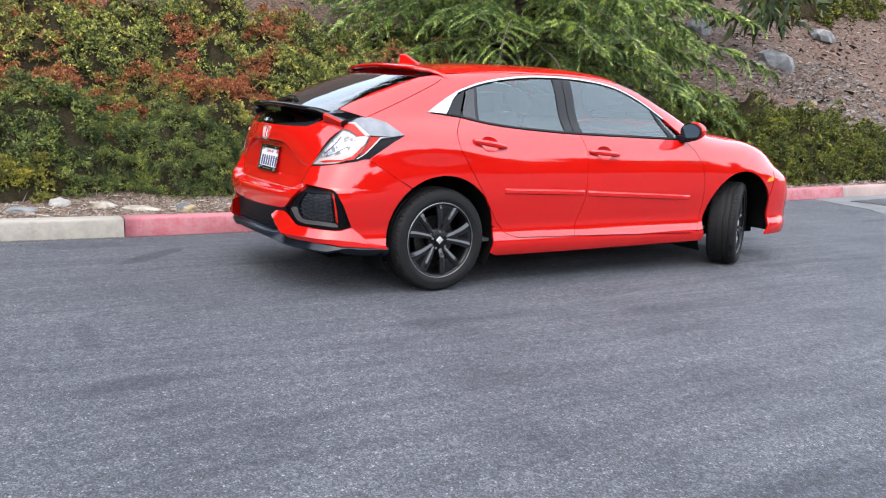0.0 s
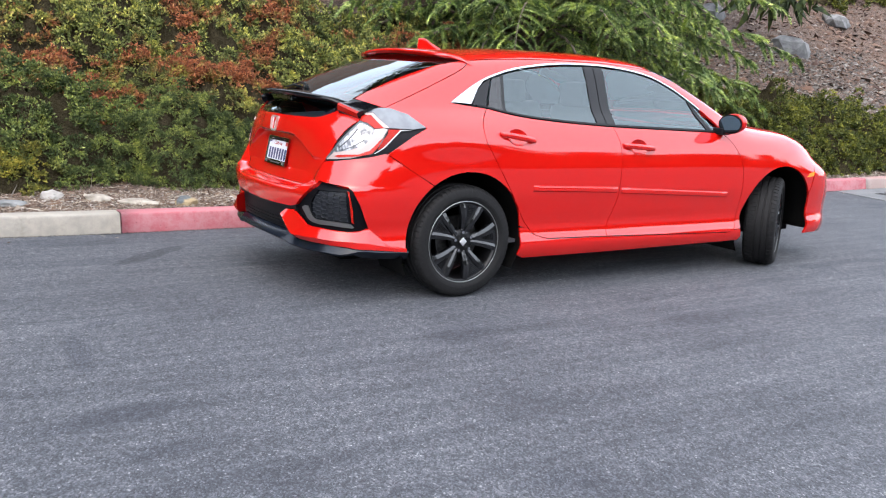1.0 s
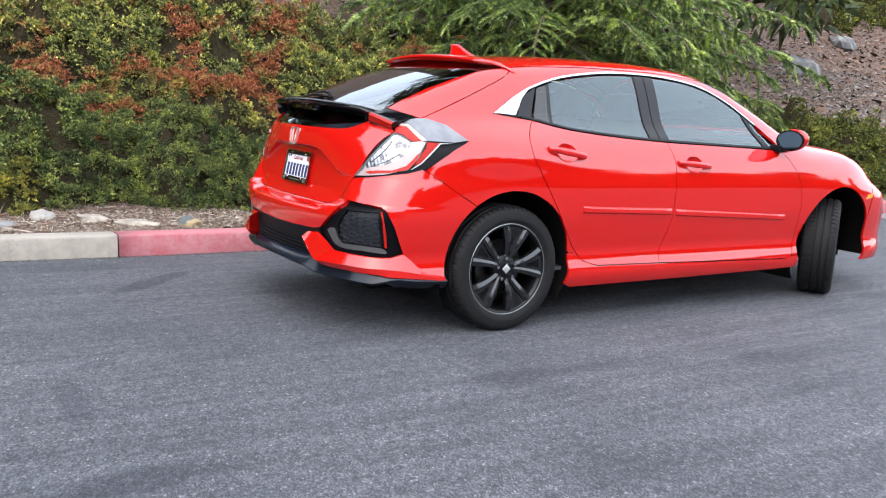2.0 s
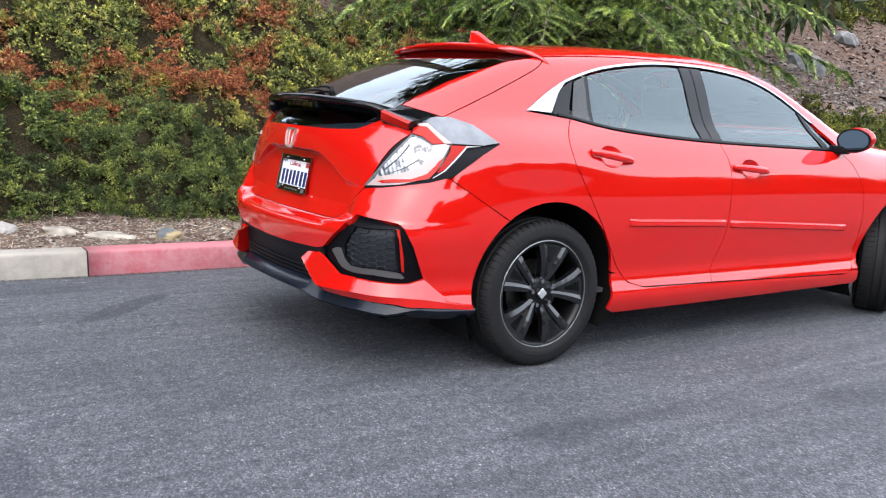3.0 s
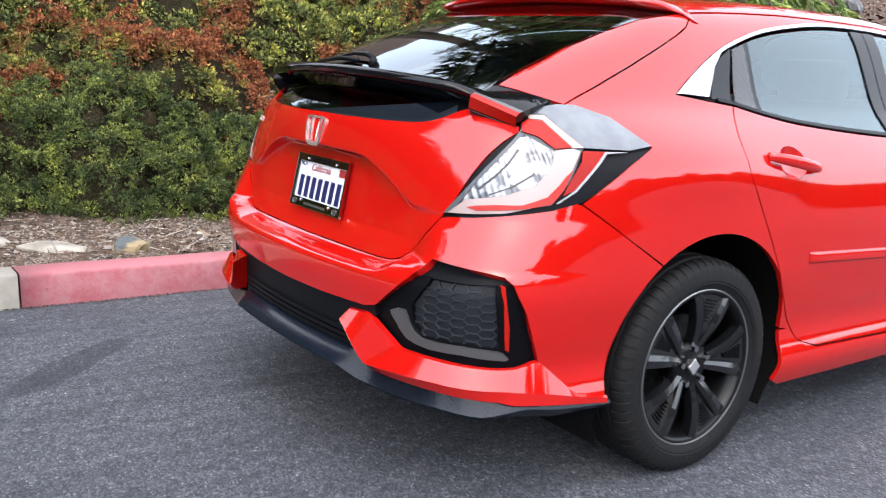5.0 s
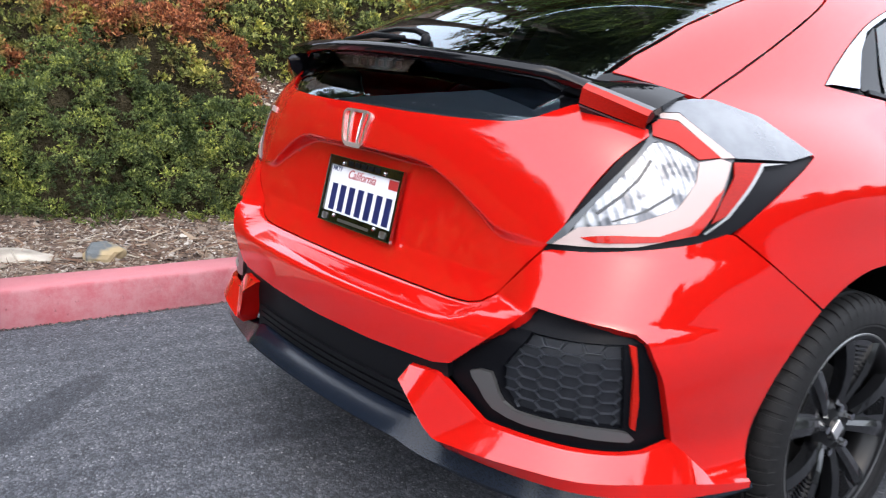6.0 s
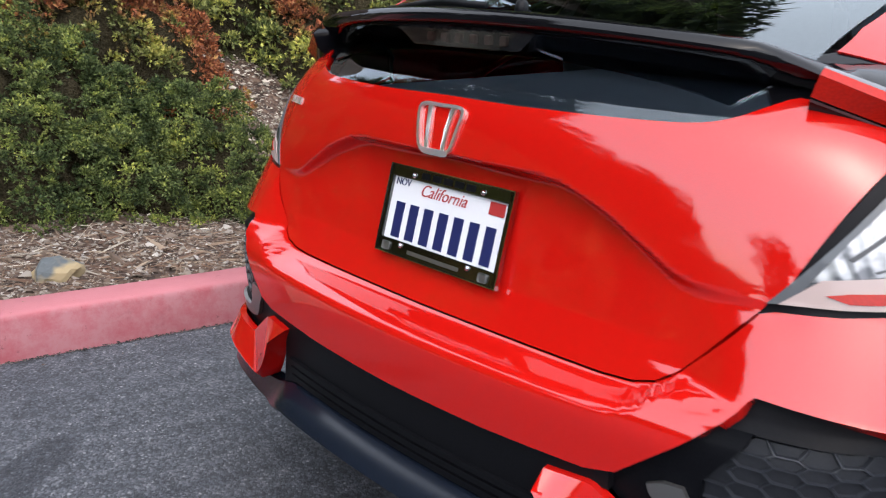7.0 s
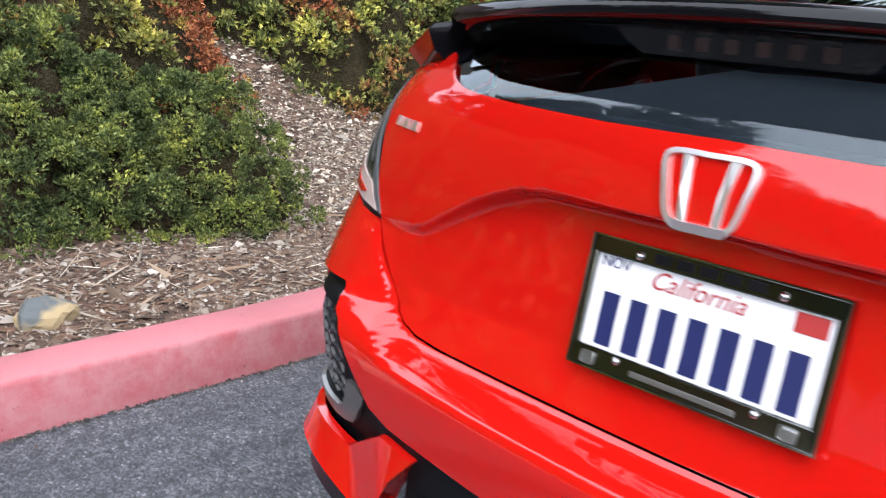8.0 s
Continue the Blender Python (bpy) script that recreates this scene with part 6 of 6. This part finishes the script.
def pine(at, height, seed, wide=1.0):
    """An open pine on the bank: bare trunk, tiers of limbs, and needle sprays with sky between."""
    rng = np.random.default_rng(seed)
    tree = thing("pine_tree", (at[0], at[1], bank_z(*at)), "open-crowned dark green pine high on the bank", "tree", "bank pines")
    part("trunk", rod([(0, 0, -0.3), (0.08, 0.05, height * 0.3), (0.0, 0.1, height * 0.65), (0.05, 0, height)], [0.17, 0.14, 0.09, 0.02], 10), BARK, tree, "", True)
    at_all, up_all = [], []
    n = 150 if at[0] > 5 else 120
    for i in range(34):
        z = height * (0.18 + 0.8 * i / 34)
        a, reach = rng.uniform(0, 6.28), (1 - 0.75 * i / 34) * height * wide * rng.uniform(0.22, 0.36)
        tip = np.array((reach * math.cos(a), reach * math.sin(a), z + rng.uniform(-0.3, 0.3)))
        part("limb", rod([(0, 0, z), tuple(tip * (0.5, 0.5, 0) + (0, 0, z + 0.1)), tuple(tip)], [0.045, 0.03, 0.01], 5), BARK, tree, "", True)
        f = rng.uniform(0.25, 1.05, n)[:, None]
        at_all.append(np.array((0, 0, z)) * (1 - f) + tip * f + rng.normal(size=(n, 3)) * (0.16, 0.16, 0.10))
        up_all.append(unit(rng.normal(size=(n, 3)) + (math.cos(a), math.sin(a), 0.2)))
    p, u = np.vstack(at_all), np.vstack(up_all)
    v = sprigs(rng, p, u, np.full(len(p), 0.20), 6, 0.7, 0.13)
    m = len(v) // 3
    quick_mesh("crown", v, np.arange(3 * m), np.full(m, 3), TREE_GREEN, tree, "dark green needle sprays", "stuff")
    return tree


for i, (x, y, h) in enumerate([(-3.8, 9.6, 7.0), (8.6, 10.6, 8.0), (11.2, 11.8, 8.0), (9.8, 13.2, 9.5)]):
    pine((x, y), h, 300 + i)
pine((4.5, 7.6), 13.0, 320, 0.60)
thicket = roadside_tree((-6.3, 8.6), 6.2, 401, "dense dark green tree on the planted bank", "thicket on the bank")
thicket.location.z = bank_z(-6.3, 8.6) - 0.6
for i, (x, y) in enumerate([(-8.4, 7.8), (-10.6, 7.0), (-9.6, 9.5), (-7.2, 10.4), (-4.6, 10.8), (-12.6, 8.2), (-12.4, 6.0), (-16.5, 9.5), (-17.5, 6.6), (-19.0, 4.4), (-20.5, 3.0), (-22.5, 7.5), (-24.5, 3.4), (-22.0, 5.2)]):
    copy_thing(thicket, pose(x, y, bank_z(x, y) - 0.6, 0, 0, 63 * i))

tall = roadside_tree((-5.8, 8.7), 10.5, 402, "tall dense dark green tree high on the bank", "thicket on the bank")
tall.location.z = bank_z(-5.8, 8.7) - 0.6
copy_thing(tall, pose(-9.0, 9.2, bank_z(-9.0, 9.2) - 0.6, 0, 0, 20))

high = roadside_tree((4.0, 8.7), 15.0, 403, "tall tree with a high dark green crown over the bank", "thicket on the bank", 0.52, 0.55)
high.location.z = bank_z(4.0, 8.7) - 0.3
copy_thing(tall, pose(7.6, 6.8, bank_z(7.6, 6.8) - 0.2, 0, 0, 110) @ Matrix.Diagonal((0.72, 0.72, 0.95, 1)))
copy_thing(tall, pose(9.8, 8.8, bank_z(9.8, 8.8) - 0.3, 0, 0, 200) @ Matrix.Diagonal((0.8, 0.8, 0.9, 1)))


def wooded_ridge(name, points, height, depth, seed):
    """A long, far rise grown over with dark bushes, even along its top."""
    rng = np.random.default_rng(seed)
    verts, faces = [], []
    pts = np.array(smoothed(points, 12))
    for i, (x, y) in enumerate(pts):
        dx, dy = pts[min(i + 1, len(pts) - 1)] - pts[max(i - 1, 0)]
        side = np.array((-dy, dx)) / math.hypot(dx, dy)
        for j in range(9):
            f = j / 8
            h = height * math.sin(math.pi * min(0.97, f)) ** 0.6 * (1 + 0.10 * noise.noise((x * 0.25, y * 0.25, f * 2)) + 0.05 * noise.noise((x * 1.1, y * 1.1, f)))
            verts.append((x + side[0] * depth * (f - 0.5), y + side[1] * depth * (f - 0.5), h - 0.05))
    for i in range(len(pts) - 1):
        for j in range(8):
            faces.append((i * 9 + j, i * 9 + j + 1, (i + 1) * 9 + j + 1, (i + 1) * 9 + j))
    ob = mesh_object(name, verts, faces, RIDGE, kind="structure")
    return tagged(ob, "unseen dark green wooded rise, added for the car's reflections", "backdrop")


RIDGE = speckled("ridge_foliage", (0.012, 0.020, 0.008), (0.050, 0.070, 0.026), 2.2, 0.9, 1.0, 0.3, coarse=0.3)
# unseen rises, added so that the lower car body mirrors something dark
wooded_ridge("backdrop", [(-34, -22), (-20, -25), (0, -25), (18, -24), (36, -20), (50, -10)], 4.6, 6.0, 9)
wooded_ridge("backdrop", [(-44, -18), (-40, -6), (-40, 4)], 2.6, 6.0, 10)


def scattered(name, area, count, size, mat, label, seed, slim=1.0, level=None):
    """Loose chips lying on the bank: small bent shards."""
    rng = np.random.default_rng(seed)
    (x0, x1), (d0, d1) = area
    x = rng.uniform(x0, x1, count)
    d = rng.uniform(d0, d1, count)
    y = np.array([kerb_y(a) for a in x]) + d
    z = (np.array([bank_z(a, b) for a, b in zip(x, y)]) if level is None else np.full(count, level)) + 0.004
    at = np.stack([x, y, z], 1)
    a = unit(rng.normal(size=(count, 3)) * (1, 1, 0.22))
    up = unit(rng.normal(size=(count, 3)) * (0.35, 0.35, 0) + (0, 0, 1))
    b = unit(np.cross(up, a))
    long = size * rng.lognormal(0, 0.45, count)[:, None]
    wide = long * rng.uniform(0.2, 0.7, count)[:, None] * slim
    thick = long * rng.uniform(0.05, 0.22, count)[:, None] * slim
    v = np.stack([at - a * long / 2, at - b * wide / 2 + a * long * 0.1, at + a * long / 2, at + b * wide / 2, at + up * thick * 1.6 + a * long * 0.05], 1).reshape(-1, 3)
    base = np.arange(count)[:, None] * 5
    tris = np.array([[0, 1, 4], [1, 2, 4], [2, 3, 4], [3, 0, 4]])
    loops = (base[:, :, None] + tris[None]).ravel()
    ob = quick_mesh(name, v, loops, np.full(count * 4, 3), mat, None, label, "stuff")
    return tagged(ob, category="ground litter")


def litter_material(name, stops):
    m = material(name, stops[0][1], 0.9)
    geo = m.node_tree.nodes.new("ShaderNodeNewGeometry")
    link(m, ramp(m, geo.outputs["Random Per Island"], stops), bsdf(m).inputs["Base Color"])
    return m


MULCH = litter_material("bark_chips", [(0.0, (0.038, 0.023, 0.017)), (0.3, (0.105, 0.072, 0.050)), (0.55, (0.175, 0.145, 0.118)), (0.88, (0.225, 0.200, 0.175)), (1.0, (0.36, 0.335, 0.30))])
RED_MULCH = litter_material("red_bark_chips", [(0.0, (0.038, 0.018, 0.012)), (0.45, (0.098, 0.052, 0.034)), (0.85, (0.145, 0.090, 0.062)), (1.0, (0.20, 0.175, 0.155))])
PALE = litter_material("pale_chips", [(0.0, (0.085, 0.072, 0.062)), (0.35, (0.220, 0.190, 0.152)), (0.75, (0.380, 0.335, 0.270)), (1.0, (0.52, 0.47, 0.40))])
STRAW = litter_material("dry_needles", [(0.0, (0.060, 0.030, 0.018)), (0.5, (0.130, 0.075, 0.045)), (1.0, (0.230, 0.180, 0.130))])
GRAVEL = litter_material("grey_gravel", [(0.0, (0.036, 0.028, 0.024)), (0.5, (0.085, 0.072, 0.063)), (1.0, (0.20, 0.185, 0.168))])
scattered("bark_mulch", ((-5, 3.0), (0.18, 1.7)), 42000, 0.0165, MULCH, "pale grey and brown bark chips and gravel behind the kerb", 1)
GRIT = litter_material("dark_grit", [(0.0, (0.012, 0.011, 0.010)), (0.7, (0.035, 0.030, 0.026)), (0.92, (0.11, 0.095, 0.08)), (1.0, (0.24, 0.22, 0.20))])
scattered("bark_pieces", ((-5, 2.2), (0.2, 1.5)), 1100, 0.034, MULCH, "larger pale bark pieces lying on the mulch behind the kerb", 21)
scattered("pale_twigs", ((-3, 2.4), (0.2, 1.6)), 700, 0.13, PALE, "thin pale dry twigs lying on the mulch", 22, 0.07)
scattered("kerb_grit", ((-4.0, 9.0), (-0.016, 0.006)), 9000, 0.007, GRIT, "dark grit and dirt swept against the foot of the kerb", 8, level=0.0)
scattered("leaf_litter", ((-3.0, 9.0), (-0.22, -0.01)), 90, 0.020, MULCH, "few dry leaf scraps on the asphalt by the kerb", 9, level=0.0)
scattered("pale_gravel", ((-0.2, 3.4), (0.9, 3.2)), 30000, 0.020, PALE, "pale beige gravel and chips between the shrubs", 12)
scattered("dry_straw", ((-3, 3.0), (0.16, 1.7)), 9000, 0.065, STRAW, "dry brown needles and twigs lying on the mulch", 6, 0.16)
scattered("bark_mulch", ((3.0, 12.0), (0.18, 1.6)), 5000, 0.04, MULCH, "pale grey and brown bark chips behind the kerb", 2)
scattered("slope_gravel", ((5, 16), (1.6, 4.6)), 11000, 0.065, GRAVEL, "loose pale gravel on the slope", 3)
scattered("slope_mulch", ((7, 30), (2.6, 12.0)), 22000, 0.10, RED_MULCH, "reddish bark mulch on the slope", 4)
scattered("slope_mulch", ((-7, 5), (4.6, 9)), 7000, 0.06, RED_MULCH, "reddish bark mulch on the slope", 5)


def stone(at, size, mat, label, seed, turn=0.0):
    """A weathered stone half sunk in the mulch."""
    bm = bmesh.new()
    bmesh.ops.create_icosphere(bm, subdivisions=3 if size[0] < 0.25 else 2, radius=1.0)
    for v in bm.verts:
        p = v.co.normalized()
        r = 1 + 0.30 * noise.noise(p * 1.3 + Vector((seed, 0, 0))) + 0.10 * noise.noise(p * 4 + Vector((0, seed, 0)))
        v.co = Vector((p.x * r * size[0], p.y * r * size[1], math.copysign(abs(p.z) ** 0.75, p.z) * r * size[2]))
    me = bpy.data.meshes.new("stone")
    bm.to_mesh(me)
    bm.free()
    me.materials.append(mat)
    ob = new("stone", me)
    ob.matrix_world = pose(at[0], at[1], bank_z(*at[:2]) + size[2] * 0.15, 4, 6, turn)
    return tagged(ob, label, "stone")


WHITE_STONE = speckled("white_stone", (0.210, 0.197, 0.181), (0.286, 0.273, 0.252), 9.0, 0.8, 0.4, 0.01)
GREY_STONE = speckled("grey_stone", (0.101, 0.109, 0.113), (0.185, 0.189, 0.185), 7.0, 0.85, 0.6, 0.02)
BLUE_STONE = speckled("bluish_rock", (0.095, 0.096, 0.100), (0.175, 0.175, 0.176), 5.0, 0.85, 0.7, 0.05)

SLAB = speckled("tan_slab", (0.22, 0.195, 0.160), (0.33, 0.300, 0.255), 14.0, 0.85, 0.5, 0.01, coarse=4.0)


def two_tone():
    m = material("ochre_and_grey_stone", (0.4, 0.35, 0.25), 0.85)
    where = place(m)
    link(m, ramp(m, noise_of(m, 5.0, 3.0, 0.5, where), [(0.46, (0.07, 0.08, 0.085)), (0.54, (0.26, 0.20, 0.11))]), bsdf(m).inputs["Base Color"])
    relief(m, noise_of(m, 30.0, 5.0, 0.6, where), 0.5, 0.01)
    return m


stone((-1.70, 2.42), (0.085, 0.065, 0.055), WHITE_STONE, "smooth white stone on the mulch", 1)
stone((-1.08, 2.16), (0.16, 0.075, 0.028), SLAB, "flat pale tan stone lying on the mulch", 2, -12)
stone((-1.36, 2.34), (0.11, 0.09, 0.035), SLAB, "flat pale tan stone beside another", 3, 20)
stone((-0.75, 2.06), (0.095, 0.07, 0.055), two_tone(), "rounded stone, half ochre and half blue-grey", 4, 15)
stone((-2.0, 2.22), (0.12, 0.07, 0.03), GREY_STONE, "flat grey stone by the cream kerb", 5, 5)
stone((13.2, 7.3), (0.46, 0.30, 0.24), BLUE_STONE, "large bluish grey rock on the slope", 6, -25)
stone((12.2, 8.6), (0.45, 0.28, 0.22), BLUE_STONE, "grey rock high on the slope", 8, 40)
stone((10.2, 5.0), (0.28, 0.20, 0.13), GREY_STONE, "small pale rock at the foot of the slope", 9, 0)
stone((17.0, 9.0), (0.45, 0.34, 0.2), BLUE_STONE, "grey rock high on the slope", 10, 15)
